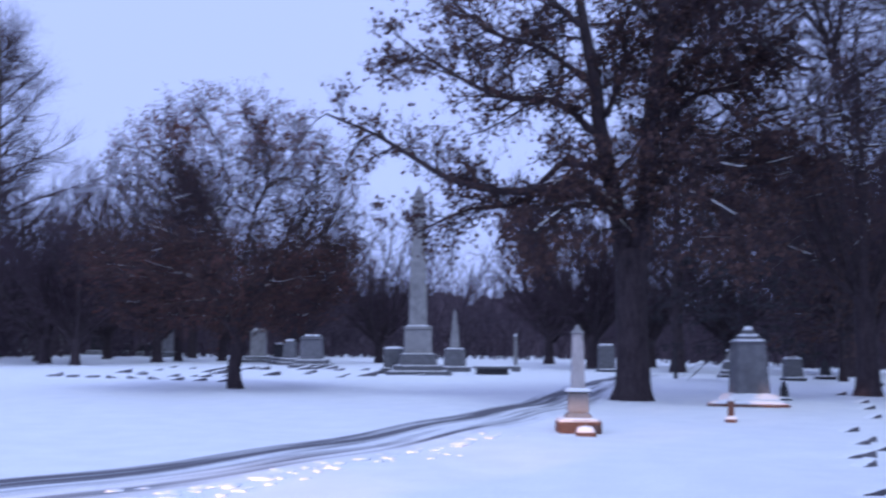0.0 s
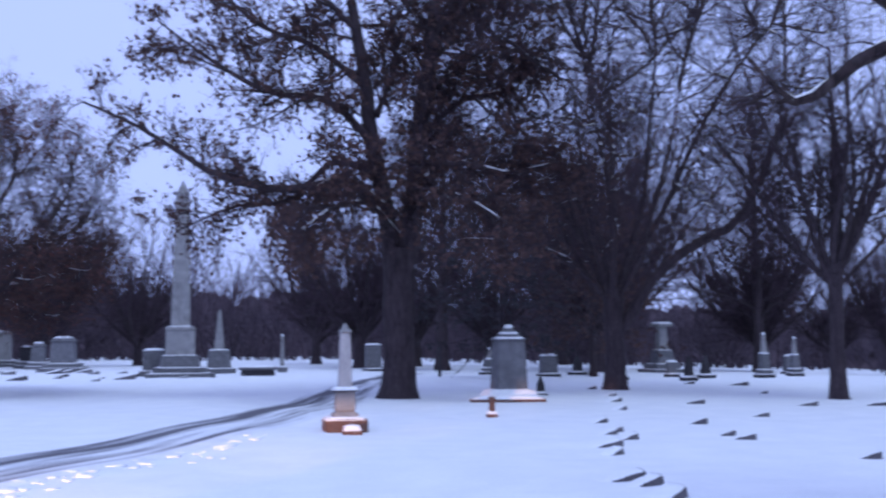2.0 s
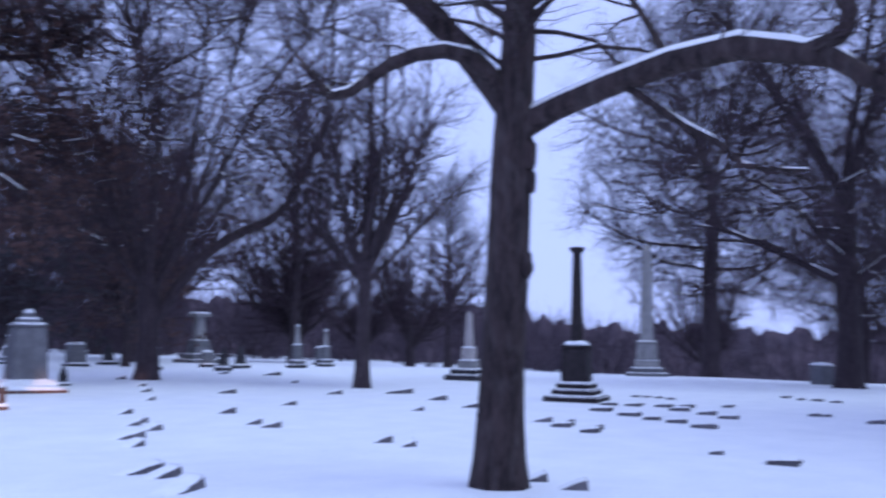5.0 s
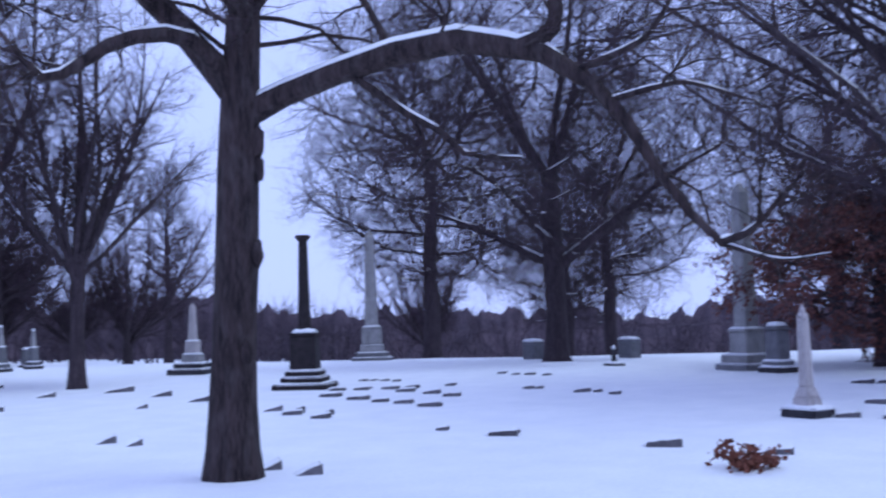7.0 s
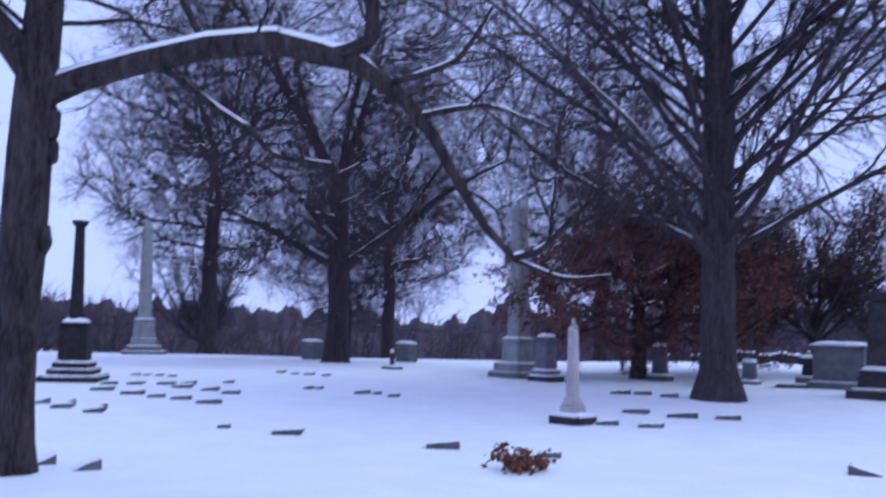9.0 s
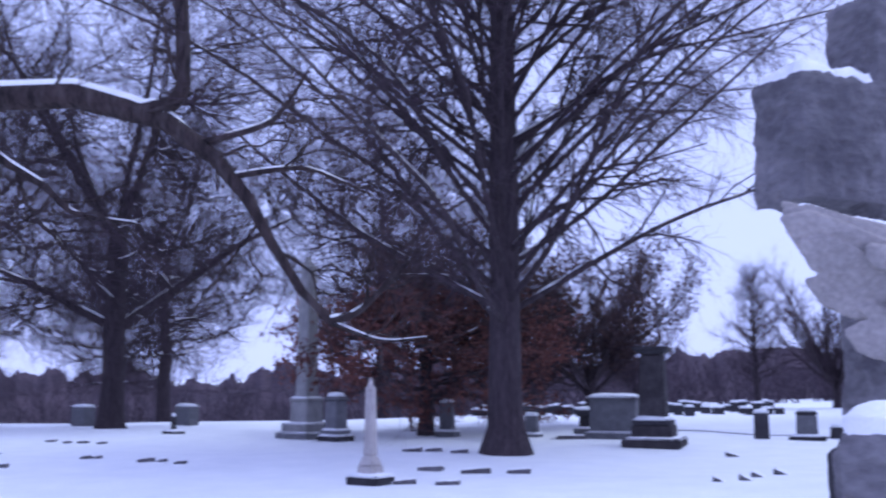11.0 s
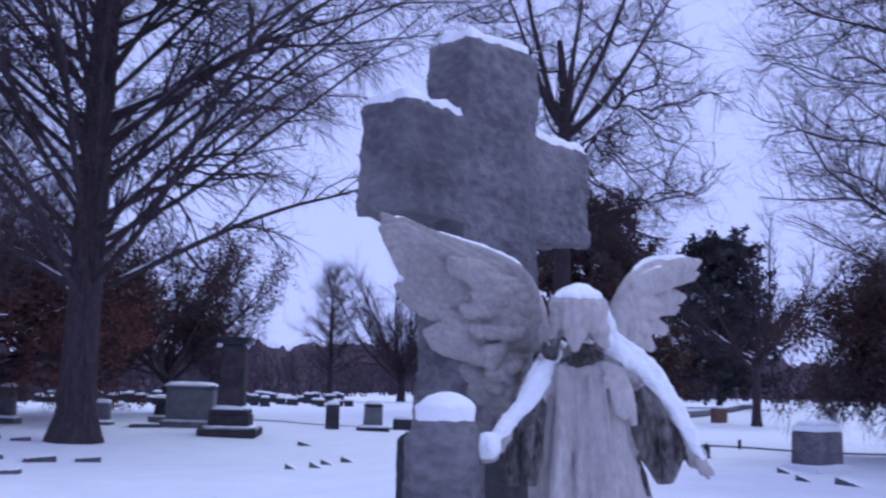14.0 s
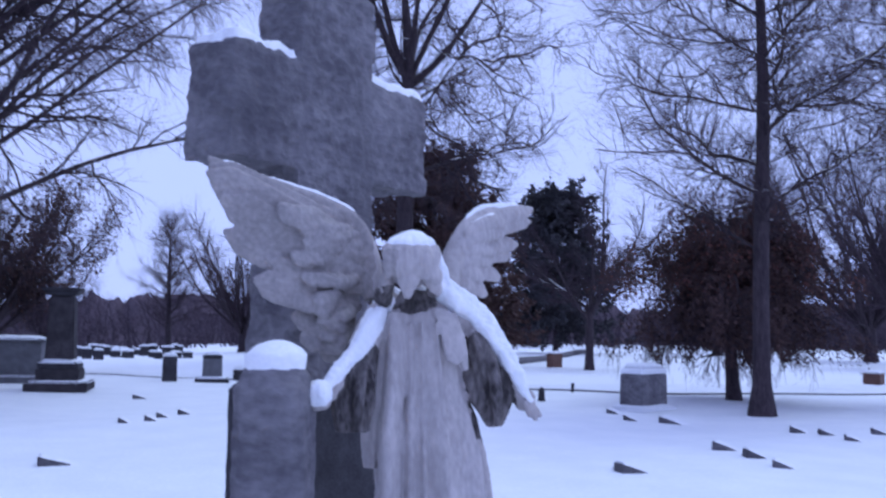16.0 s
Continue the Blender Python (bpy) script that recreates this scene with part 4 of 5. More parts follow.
for x, y, w, h, turn, mat in [(-51.9, 95.6, 1.9, 2.6, 0, GRANITE), (-45, 98, 2.2, 2.0, 10, DARK), (-40, 93, 2.0, 1.3, 0, DARK), (-37.5, 92, 1.8, 1.3, 5, DARK), (-33.9, 87.8, 2.3, 2.7, 20, PALE), (-20.0, 70, 1.8, 2.5, 8, PALE), (-15.6, 62, 1.3, 1.7, 4, GRANITE), (-48, 96, 0.7, 3.0, 0, PALE), (-17.5, 66.5, 1.2, 1.5, 4, DARK)]:
    monument("headstone", "large old headstone topped with snow", (x, y), turn, [("base", w * 1.2, w * 0.9, 0.25, 1, GRANITE), ("step", w * 0.95, w * 0.75, 0.22, 1, GRANITE), ("die", w * 0.62, w * 0.5, h - 0.75, 0.93, mat), ("cap", w * 0.7, w * 0.56, 0.2, 0.6, mat)], group="far headstones", category="headstone")
monument("pedestal_tomb", "square pedestal tomb on steps", (-13.0, 57.0), 5,
         [("step", 2.4, 2.4, 0.25, 1, GRANITE), ("step", 1.9, 1.9, 0.25, 1, GRANITE), ("die", 1.3, 1.3, 1.2, 0.9, GRANITE), ("cap", 1.35, 1.35, 0.2, 0.7, GRANITE)])

# slim white monument by the lane
monument("slim_monument", "slim white column monument on a brown sandstone block", (1.12, 17.1), 6,
         [("block", 0.72, 0.72, 0.26, 1, BROWN), ("plinth", 0.50, 0.50, 0.12, 0.72, PALE), ("die", 0.34, 0.34, 0.34, 0.98, PALE), ("moulding", 0.46, 0.46, 0.045, 1, DARK), ("shaft", 0.23, 0.23, 0.98, 0.76, MARBLE), ("cap", 0.24, 0.24, 0.06, 0.7, PALE), ("finial", 0.13, 0.13, 0.10, 0.3, PALE)])
monument("footstone", "rounded footstone under a snow pillow", (1.22, 16.35), 6, [("slab", 0.34, 0.26, 0.12, 0.85, BROWN)], category="footstone")

# dark tapered monument with a long ledge
monument("tapered_monument", "dark grey tapered monument with a carved cap", (5.75, 25.6), 8,
         [("base", 1.45, 1.05, 0.30, 0.80, SNOW_LUMP), ("die", 0.86, 0.66, 1.28, 0.86, GRANITE), ("cornice", 0.80, 0.62, 0.08, 1.0, GRANITE), ("cap", 0.60, 0.46, 0.13, 0.8, GRANITE), ("finial", 0.40, 0.32, 0.15, 0.5, GRANITE)])
monument("grave_kerb", "long low reddish stone ledge edging a grave", (5.53, 24.65), -8, [("ledge", 1.95, 0.25, 0.13, 1, BROWN)], category="grave kerb")
monument("small_marker", "small reddish post marker with a rounded head", (4.28, 20.1), 8, [("foot", 0.20, 0.18, 0.12, 1, BROWN), ("post", 0.11, 0.11, 0.26, 0.9, BROWN), ("head", 0.15, 0.15, 0.1, 0.6, BROWN)], category="marker")
monument("small_headstone", "small dark urn stone with a pointed top", (6.95, 27.05), 5, [("base", 0.34, 0.3, 0.10, 1, DARK), ("die", 0.20, 0.20, 0.26, 0.85, DARK), ("point", 0.16, 0.16, 0.18, 0.3, DARK)], category="headstone")
monument("fence_post", "thin dark post standing in the snow", (6.3, 44), 0, [("post", 0.14, 0.14, 1.4, 0.9, DARK)], category="post", snow=False)

# small stones in the middle distance
monument("column_monument", "pale column monument with a wide flat capital", (20.0, 53.1), 10,
         [("step", 2.0, 2.0, 0.25, 1, GRANITE), ("step", 1.5, 1.5, 0.3, 1, GRANITE), ("die", 1.0, 1.0, 0.75, 0.9, GRANITE), ("shaft", 0.55, 0.55, 1.3, 0.8, PALE), ("capital", 0.95, 0.95, 0.18, 1, PALE)])
for x, y, w, h, kind in [(16.4, 42.0, 0.5, 0.7, 0), (14.9, 36.2, 0.5, 0.9, 1), (17.1, 39.9, 0.6, 0.95, 1), (20.1, 40.7, 0.66, 1.95, 2), (23.5, 44.6, 0.62, 1.85, 2), (12.6, 38, 0.7, 0.9, 0), (26, 50, 0.7, 1.0, 0), (4.0, 55, 0.9, 1.5, 0), (9.3, 48, 0.8, 1.2, 2), (11.3, 44, 0.8, 1.0, 0), (13.2, 46, 0.7, 0.9, 1)]:
    tiers = [("base", w * 1.15, w * 0.9, 0.18, 1, DARK)]
    if kind == 0:
        tiers += [("die", w, w * 0.5, h - 0.18, 0.95, GRANITE)]
    elif kind == 1:
        tiers += [("die", w * 0.6, w * 0.6, h * 0.5, 0.8, DARK), ("point", w * 0.42, w * 0.42, h * 0.38, 0.25, DARK)]
    else:
        tiers += [("step", w * 0.85, w * 0.8, 0.2, 1, GRANITE), ("die", w * 0.6, w * 0.6, h * 0.36, 0.85, GRANITE), ("shaft", w * 0.34, w * 0.34, h * 0.42, 0.5, PALE)]
    monument("small_monument", ("small upright headstone in snow", "small dark pointed stone in snow", "small pale obelisk on a stepped base")[kind], (x, y), 10, tiers, group="distant small stones")

# white obelisk-like marker half hidden by the near tree
monument("obelisk", "white marble obelisk on a dark stepped base", (19.9, 27.0), 30,
         [("step", 1.25, 1.25, 0.2, 1, DARK), ("step", 0.95, 0.95, 0.18, 1, DARK), ("plinth", 0.60, 0.60, 0.30, 0.9, PALE), ("die", 0.40, 0.40, 0.42, 0.95, MARBLE), ("shaft", 0.26, 0.26, 1.1, 0.62, MARBLE), ("point", 0.16, 0.16, 0.12, 0.1, MARBLE)])

# dark column monument
CM = (16.4, 17.6)
cm = monument("column_monument", "dark granite column on a tall stepped pedestal", CM, 35,
              [("step", 1.30, 1.30, 0.16, 1, BLACK), ("step", 0.98, 0.98, 0.15, 1, BLACK), ("step", 0.80, 0.80, 0.15, 1, BLACK), ("die", 0.62, 0.62, 0.80, 0.95, BLACK), ("cornice", 0.64, 0.64, 0.10, 0.85, BLACK)])
bm = column(bmesh.new(), 1.36, 1.46, 0.20, 0.165)
column(bm, 1.46, 3.50, 0.155, 0.105)
part("shaft", bm, BLACK, cm)
bm = column(bmesh.new(), 3.50, 3.58, 0.11, 0.165)
column(bm, 3.58, 3.65, 0.18, 0.18)
part("capital", bm, BLACK, cm)

# pale tall obelisk on the brow
monument("obelisk", "tall pale obelisk on a stepped base on the brow", (33.5, 32.3), 45,
         [("step", 1.9, 1.9, 0.22, 1, GRANITE), ("step", 1.5, 1.5, 0.22, 1, GRANITE), ("plinth", 1.15, 1.15, 0.35, 0.94, PALE), ("die", 0.95, 0.95, 0.75, 0.96, PALE), ("cornice", 1.0, 1.0, 0.1, 0.9, PALE), ("shaft", 0.62, 0.62, 4.1, 0.72, PALE), ("point", 0.45, 0.45, 0.4, 0.05, PALE)])
monument("headstone", "broad grey headstone without ornament", (31.0, 21.4), 55, [("die", 1.25, 0.4, 0.72, 1, GRANITE)], category="headstone")
monument("headstone", "broad grey headstone behind the forked tree", (32.5, 18.2), 55, [("die", 1.1, 0.4, 0.72, 1, GRANITE)], category="headstone")
monument("stone_bench", "low dark stone bench with a small urn", (25.9, 14.9), 60, [("slab", 0.7, 0.35, 0.12, 1, DARK), ("urn", 0.13, 0.13, 0.42, 0.6, DARK)], category="bench")

# grey obelisk with a capped block in front
monument("obelisk", "grey stone obelisk on a wide snowy base", (25.6, 10.7), 68,
         [("step", 1.2, 1.2, 0.20, 1, GRANITE), ("step", 0.98, 0.98, 0.24, 1, PALE), ("die", 0.66, 0.66, 0.58, 0.96, PALE), ("cornice", 0.72, 0.72, 0.1, 0.9, PALE), ("shaft", 0.46, 0.46, 3.55, 0.74, PALE), ("point", 0.34, 0.34, 0.3, 0.05, PALE)])
monument("pedestal_tomb", "grey pedestal stone with a gabled snowy cap", (23.9, 9.2), 68, [("base", 0.74, 0.62, 0.18, 1, DARK), ("plinth", 0.58, 0.5, 0.14, 1, GRANITE), ("die", 0.44, 0.4, 0.72, 0.97, GRANITE), ("cap", 0.58, 0.5, 0.12, 0.6, GRANITE)])
monument("slim_monument", "slim white marble spire on a low dark block", (14.75, 5.1), 70,
         [("block", 0.60, 0.46, 0.17, 1, DARK), ("plinth", 0.30, 0.30, 0.14, 0.95, MARBLE), ("neck", 0.27, 0.27, 0.16, 0.6, MARBLE), ("shaft", 0.155, 0.155, 0.98, 0.78, MARBLE), ("cap", 0.14, 0.14, 0.06, 0.6, MARBLE), ("finial", 0.07, 0.07, 0.12, 0.4, MARBLE)])
monument("headstone", "rounded grey headstone among russet leaves", (26.9, 7.1), 72, [("base", 0.62, 0.4, 0.2, 1, GRANITE), ("die", 0.40, 0.25, 0.78, 0.85, GRANITE)], category="headstone")
monument("headstone", "small grey headstone beside the straight tree", (26.6, 4.7), 75, [("base", 0.5, 0.35, 0.12, 1, GRANITE), ("die", 0.36, 0.22, 0.48, 0.9, GRANITE)], category="headstone")
monument("urn_stone", "dark urn stone with a domed snow cap", (28.0, 3.45), 80, [("base", 0.55, 0.5, 0.2, 1, GRANITE), ("die", 0.3, 0.3, 0.3, 0.9, DARK), ("bowl", 0.46, 0.46, 0.2, 0.75, DARK)], category="urn")
monument("chest_tomb", "broad grey chest tomb under a thick snow sheet", (26.6, 2.5), 82, [("base", 1.5, 0.95, 0.2, 1, GRANITE), ("chest", 1.2, 0.75, 0.82, 1, GRANITE), ("slab", 1.3, 0.85, 0.08, 1, GRANITE)], category="tomb")

# broken-column monument with a wide capital
PC = (23.6, 1.35)
pc = monument("column_monument", "dark weathered pillar with a wide flat capital on steps", PC, 84,
              [("step", 1.30, 1.30, 0.22, 1, DUSKY), ("step", 0.90, 0.90, 0.28, 1, DUSKY), ("plinth", 0.86, 0.86, 0.14, 0.95, DARK)])
part("shaft", block(0.60, 0.60, 1.46, (0, 0, 0.64), 0.86, 0.04), DUSKY, pc)
part("capital", block(0.60, 0.60, 0.10, (0, 0, 2.10), 1.25, 0.02), DARK, pc)
part("slab", block(0.80, 0.80, 0.07, (0, 0, 2.20), 1.0, 0.015), DARK, pc)
monument("fence_post", "square dark stone post with a snow cap", (26.3, -1.1), 86, [("post", 0.36, 0.36, 0.68, 0.97, DARK)], category="post")
monument("headstone", "dark headstone with a pale carved panel", (26.2, -2.15), 86, [("base", 0.85, 0.5, 0.14, 1, DARK), ("die", 0.5, 0.34, 0.5, 0.95, GRANITE), ("cap", 0.56, 0.38, 0.1, 0.7, DARK)], category="headstone")
monument("headstone", "low dark headstone beside the post", (26.9, -3.0), 86, [("die", 0.5, 0.3, 0.34, 0.95, DARK)], category="headstone")
rng = R(200)
for k in range(64):
    x, y = 46 + 3 * rng.random() + 5 * (k % 3), 12 - 16 * k / 64 + rng.random()
    monument("small_headstone", "small dark far headstone in a long row", (x, y), 90, [("die", 0.36 + 0.25 * rng.random(), 0.3, 0.3 + 0.3 * rng.random(), 0.95, DARK)], group="row of far headstones", category="headstone")
monument("headstone", "grey block headstone under a thick snow cap", (17.3, -9.6), -58, [("base", 1.35, 0.75, 0.10, 1, SNOW_LUMP), ("die", 1.02, 0.50, 0.62, 0.97, GRANITE_ROUGH), ("snow_cap", 1.06, 0.54, 0.13, 0.82, SNOW_LUMP)], category="headstone")
monument("lantern", "small dark grave lantern", (19.6, -8.45), -60, [("foot", 0.14, 0.14, 0.05, 1, DARK), ("body", 0.11, 0.11, 0.2, 0.9, DARK), ("cap", 0.13, 0.13, 0.08, 0.2, DARK)], category="lantern", snow=False)
monument("fence_post", "tiny dark stake in the snow", (22.2, -10.4), 0, [("post", 0.06, 0.06, 0.25, 1, DARK)], category="post", snow=False)
monument("stone_bench", "low reddish stone trough under snow", (25.8, -22.5), -50, [("trough", 0.95, 0.5, 0.4, 1, BROWN)], category="bench")
monument("headstone", "small brown headstone far beside the lane", (36.6, -16.4), -60, [("die", 0.7, 0.3, 0.6, 1, BROWN)], category="headstone")


# ---------------------------------------------------------------- low grave markers
def low_marker(seed, flip=1, low=0.2, high=1.35):
    rng = R(seed)
    root = empty("grave_marker", Matrix.Identity(4), "low slanted granite grave marker half under snow", "grave marker", "rows of low grave markers")
    bm = bmesh.new()
    w, d, h = 0.5, 0.3, 0.10
    v = [bm.verts.new(p) for p in ((-w / 2, -d / 2, -0.06), (w / 2, -d / 2, -0.06), (w / 2, d / 2, -0.06), (-w / 2, d / 2, -0.06), (-w / 2, -d / 2 + 0.03, h * low), (w / 2, -d / 2 + 0.05, h * high), (w / 2, d / 2, h * high * 0.9), (-w / 2, d / 2, h * low))]
    for f in ((3, 2, 1, 0), (4, 5, 6, 7), (0, 1, 5, 4), (1, 2, 6, 5), (2, 3, 7, 6), (3, 0, 4, 7)):
        bm.faces.new([v[i] for i in f])
    bmesh.ops.bevel(bm, geom=list(bm.edges), offset=0.012, segments=2, affect="EDGES")
    for v in bm.verts:
        v.co.x *= flip
    bmesh.ops.recalc_face_normals(bm, faces=bm.faces)
    part("stone", bm, MARKER, root)
    # snow that lies over the stone and runs down to the ground behind it and at one end
    bm = bmesh.new()
    rows, n, m = [], 12, 7
    for i in range(n + 1):
        x = -0.75 * w * (1 + 0.5 * rng.random()) + (1.3 + 0.12 * rng.random()) * w * i / n if i in (0, n) else -0.85 * w + 1.42 * w * i / n
        row = []
        for k in range(m + 1):
            y = -d / 2 + 0.045 + (d * 1.25) * k / m
            on = min(1.0, max(0.0, (x / w + 0.85) / 0.5)) * (1.0 if k < 5 else (m - k) / 2.5)
            z = (h * max(low, (low + high) / 2 + (high - low) * min(x / w, 0.5)) + 0.022) * on + 0.012 * (rng.random() - 0.5)
            if i in (0, n) or k == m:
                z = -0.03
            row.append(bm.verts.new((x * flip, y + 0.02 * (rng.random() - 0.5), z if k else z - 0.02)))
        rows.append(row)
    for i in range(n):
        for k in range(m):
            bm.faces.new((rows[i][k], rows[i + 1][k], rows[i + 1][k + 1], rows[i][k + 1]))
    bmesh.ops.recalc_face_normals(bm, faces=bm.faces)
    part("snow_cap", bm, SNOW_LUMP, root, smooth=True)
    return root


KINDS = [low_marker(300 + k) for k in range(3)]
TURNED = [low_marker(310 + k, -1) for k in range(3)]
LEVEL = [low_marker(320 + k, 1, 0.7, 0.95) for k in range(3)]
# rows of (x, y, width); turn: the way a row faces
ROWS = [
    (20, [4.0, 9.1, 0.5, 4.1, 10.0, 0.4, 4.0, 10.4, 0.5, 4.7, 13.1, 0.3, 4.9, 14.0, 0.5, 5.5, 14.9, 0.35, 5.5, 15.9, 0.3, 5.8, 16.6, 0.35, 6.1, 18.5, 0.35, 7.5, 21.6, 0.35, 8.1, 23.9, 0.4, 8.9, 26.9, 0.4, 9.4, 30.7, 0.5]),
    (-25, [9.8, 22.8, 0.5, 7.8, 17.7, 0.4, 7.5, 15.7, 0.3, 7.5, 15.0, 0.42, 9.8, 19.3, 0.4, 12.4, 22.3, 0.6, 15.2, 32.4, 0.8, 7.7, 11.7, 0.32, 7.7, 11.1, 0.3, 11.4, 16.7, 0.3, 13.9, 33.7, 0.5, 13.9, 27.8, 0.3]),
    (-40, [14.0, 21.7, 0.85, 13.1, 18.6, 0.6, 12.7, 16.6, 0.55, 11.9, 13.4, 0.42, 11.8, 12.7, 0.45, 11.7, 11.9, 0.42, 7.35, 7.95, 0.3, 7.3, 7.3, 0.34]),
    (-58, [16.1, 16.2, 0.45, 16.5, 15.8, 0.45, 17.0, 15.4, 0.45, 17.5, 15.2, 0.42, 18.4, 14.8, 0.3, 14.5, 14.7, 0.5, 14.4, 13.8, 0.5, 14.3, 13.1, 0.4, 14.3, 12.5, 0.42, 13.9, 11.5, 0.48, 16.1, 14.1, 0.5, 15.9, 13.2, 0.42, 15.7, 12.5, 0.42, 11.6, 12.5, 0.4, 11.5, 11.7, 0.35]),
    (-62, [19.2, 18.5, 0.24, 19.4, 18.3, 0.2, 19.4, 17.9, 0.24, 19.1, 17.2, 0.24, 22.5, 16.4, 0.3, 22.3, 15.8, 0.26, 22.4, 15.4, 0.3, 22.3, 14.8, 0.3, 17.6, 12.0, 0.22, 17.7, 11.8, 0.2, 17.3, 10.5, 0.4, 17.4, 10.2, 0.22, 17.2, 9.7, 0.26, 10.8, 7.5, 0.46, 11.1, 8.8, 0.2, 10.9, 5.3, 0.48]),
    (-74, [11.0, 4.0, 0.34, 14.9, 4.6, 0.42, 20.6, 6.2, 0.5, 20.8, 5.8, 0.45, 20.7, 5.2, 0.45, 16.7, 4.7, 0.48, 16.6, 3.9, 0.6, 16.8, 3.2, 0.48, 14.8, 3.9, 0.42, 26.1, 3.6, 0.9]),
    (-100, [11.4, 0.7, 0.40, 21.1, -0.3, 0.32, 15.7, 0.0, 0.2, 16.0, -0.4, 0.25, 16.7, -0.6, 0.26, 17.4, -1.0, 0.3, 24.1, 1.9, 0.36, 9.7, -5.2, 0.36]),
    (-125, [11.4, -7.5, 0.42, 10.6, -7.4, 0.34, 9.8, -7.2, 0.28, 13.3, -10.1, 0.34, 12.9, -10.3, 0.26, 12.2, -10.2, 0.26, 12.9, -11.3, 0.3, 15.6, -8.4, 0.3, 15.2, -9.0, 0.55, 16.6, -8.6, 0.3]),
]
rng = R(77)
count = 0
for turn, flat in ROWS:
    for k in range(0, len(flat), 3):
        x, y, w = flat[k : k + 3]
        s = w / 0.5
        m = pose(x, y, height(x, y) - 0.02, rng.normal() * 2, rng.normal() * 2, turn + rng.normal() * 7)
        src = (TURNED if turn < -90 else LEVEL if turn < -50 else KINDS)[count % 3]
        c = copy_thing(src, m @ Matrix.Diagonal((s * 0.82, 0.6 + 0.4 * s, 0.65 + 0.35 * s, 1)))
        count += 1
# scattered stones before the far obelisk
for k in range(46):
    x, y = -21 + 17 * rng.random(), 41 + 15 * rng.random()
    copy_thing(KINDS[k % 3], pose(x, y, height(x, y) - 0.02, 0, 0, rng.random() * 40 - 10) @ Matrix.Scale(0.7 + rng.random() * 1.0, 4))
for k, ob in enumerate(KINDS + TURNED + LEVEL):
    ob.matrix_basis = pose(-11.6 - 1.1 * k, 36.5 + 0.5 * k, height(-11.6, 36.5), 0, 0, 8)


# ---------------------------------------------------------------- fallen dead fern
def fern(xy):
    root = empty("dead_wreath", pose(xy[0], xy[1], height(*xy)), "withered reddish wreath of dead fern on the snow", "wreath")
    rng = R(401)
    p = []
    for k in range(16):
        az, ln = rng.random() * 6.28, 0.28 + 0.2 * rng.random()
        w = np.array([math.cos(az), math.sin(az), 0.45 + 0.9 * rng.random()])
        q = [np.array([rng.normal() * 0.06, rng.normal() * 0.06, 0.02])]
        for i in range(4):
            w = unit(w + np.array([0, 0, -0.22]) + rng.normal(size=3) * 0.15)
            q.append(q[-1] + w * ln / 4)
        p.append(q)
    p = np.array(p)
    p[:, :, 2] = np.maximum(p[:, :, 2], 0.01)
    v, q = tubes(p, np.full(p.shape[:2], 0.008), 4)
    sheet("stalks", v, q, WREATH, root)
    v, q = leaves(rng, p, 260, 0.075)
    v[:, 2] = np.maximum(v[:, 2], 0.005)
    sheet("fronds", v, q, WREATH, root)


fern((9.75, 3.85))


# ---------------------------------------------------------------- cross and angel
YAW = -101.005
STAND = (0.50, 4.45)          # across and ahead of the viewer's last place
SITE = pose(0.008, 0.108, 0, 0, 0, YAW) @ Matrix.Translation((*STAND, 0))


def loc(a, d, z):
    return np.array([a - STAND[0], d - STAND[1], z])


def hewn(name, bm, voxel, amp, scale, material, m, label, category, smooth_rounds=0, zones=()):
    """Fuses overlapping solids into one skin and roughens it like carved stone."""
    me = bpy.data.meshes.new(name)
    bm.to_mesh(me)
    bm.free()
    ob = new(name, me)
    mod = ob.modifiers.new("fuse", "REMESH")
    mod.mode, mod.voxel_size = "VOXEL", voxel
    if smooth_rounds:
        sm = ob.modifiers.new("soft", "SMOOTH")
        sm.iterations, sm.factor = smooth_rounds, 0.5
    done = bpy.data.meshes.new_from_object(ob.evaluated_get(bpy.context.evaluated_depsgraph_get()))
    ob.modifiers.clear()
    ob.data = done
    n = len(done.vertices)
    co, no = np.empty(n * 3), np.empty(n * 3)
    done.vertices.foreach_get("co", co)
    done.vertices.foreach_get("normal", no)
    co, no = co.reshape(-1, 3), no.reshape(-1, 3)
    d = np.array([noise.fractal(Vector(c) * scale, 0.8, 2.1, 5) for c in co])
    d += 0.3 * np.array([noise.fractal(Vector(c) * scale * 4.2 + Vector((3, 1, 2)), 0.8, 2.1, 3) for c in co])
    co += no * (d * amp)[:, None]
    done.vertices.foreach_set("co", co.ravel())
    done.update()
    done.shade_smooth()
    done.materials.clear()
    done.materials.append(material)
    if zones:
        # stained stretches, and painted shade under the chin, with ragged borders
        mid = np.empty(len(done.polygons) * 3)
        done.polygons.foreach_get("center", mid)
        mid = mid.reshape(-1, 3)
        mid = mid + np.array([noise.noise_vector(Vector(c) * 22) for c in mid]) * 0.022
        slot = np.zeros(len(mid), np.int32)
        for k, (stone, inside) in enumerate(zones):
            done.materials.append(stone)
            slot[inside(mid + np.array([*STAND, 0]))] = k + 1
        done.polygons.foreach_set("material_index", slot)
    ob.matrix_basis = m
    return tagged(ob, label, category)


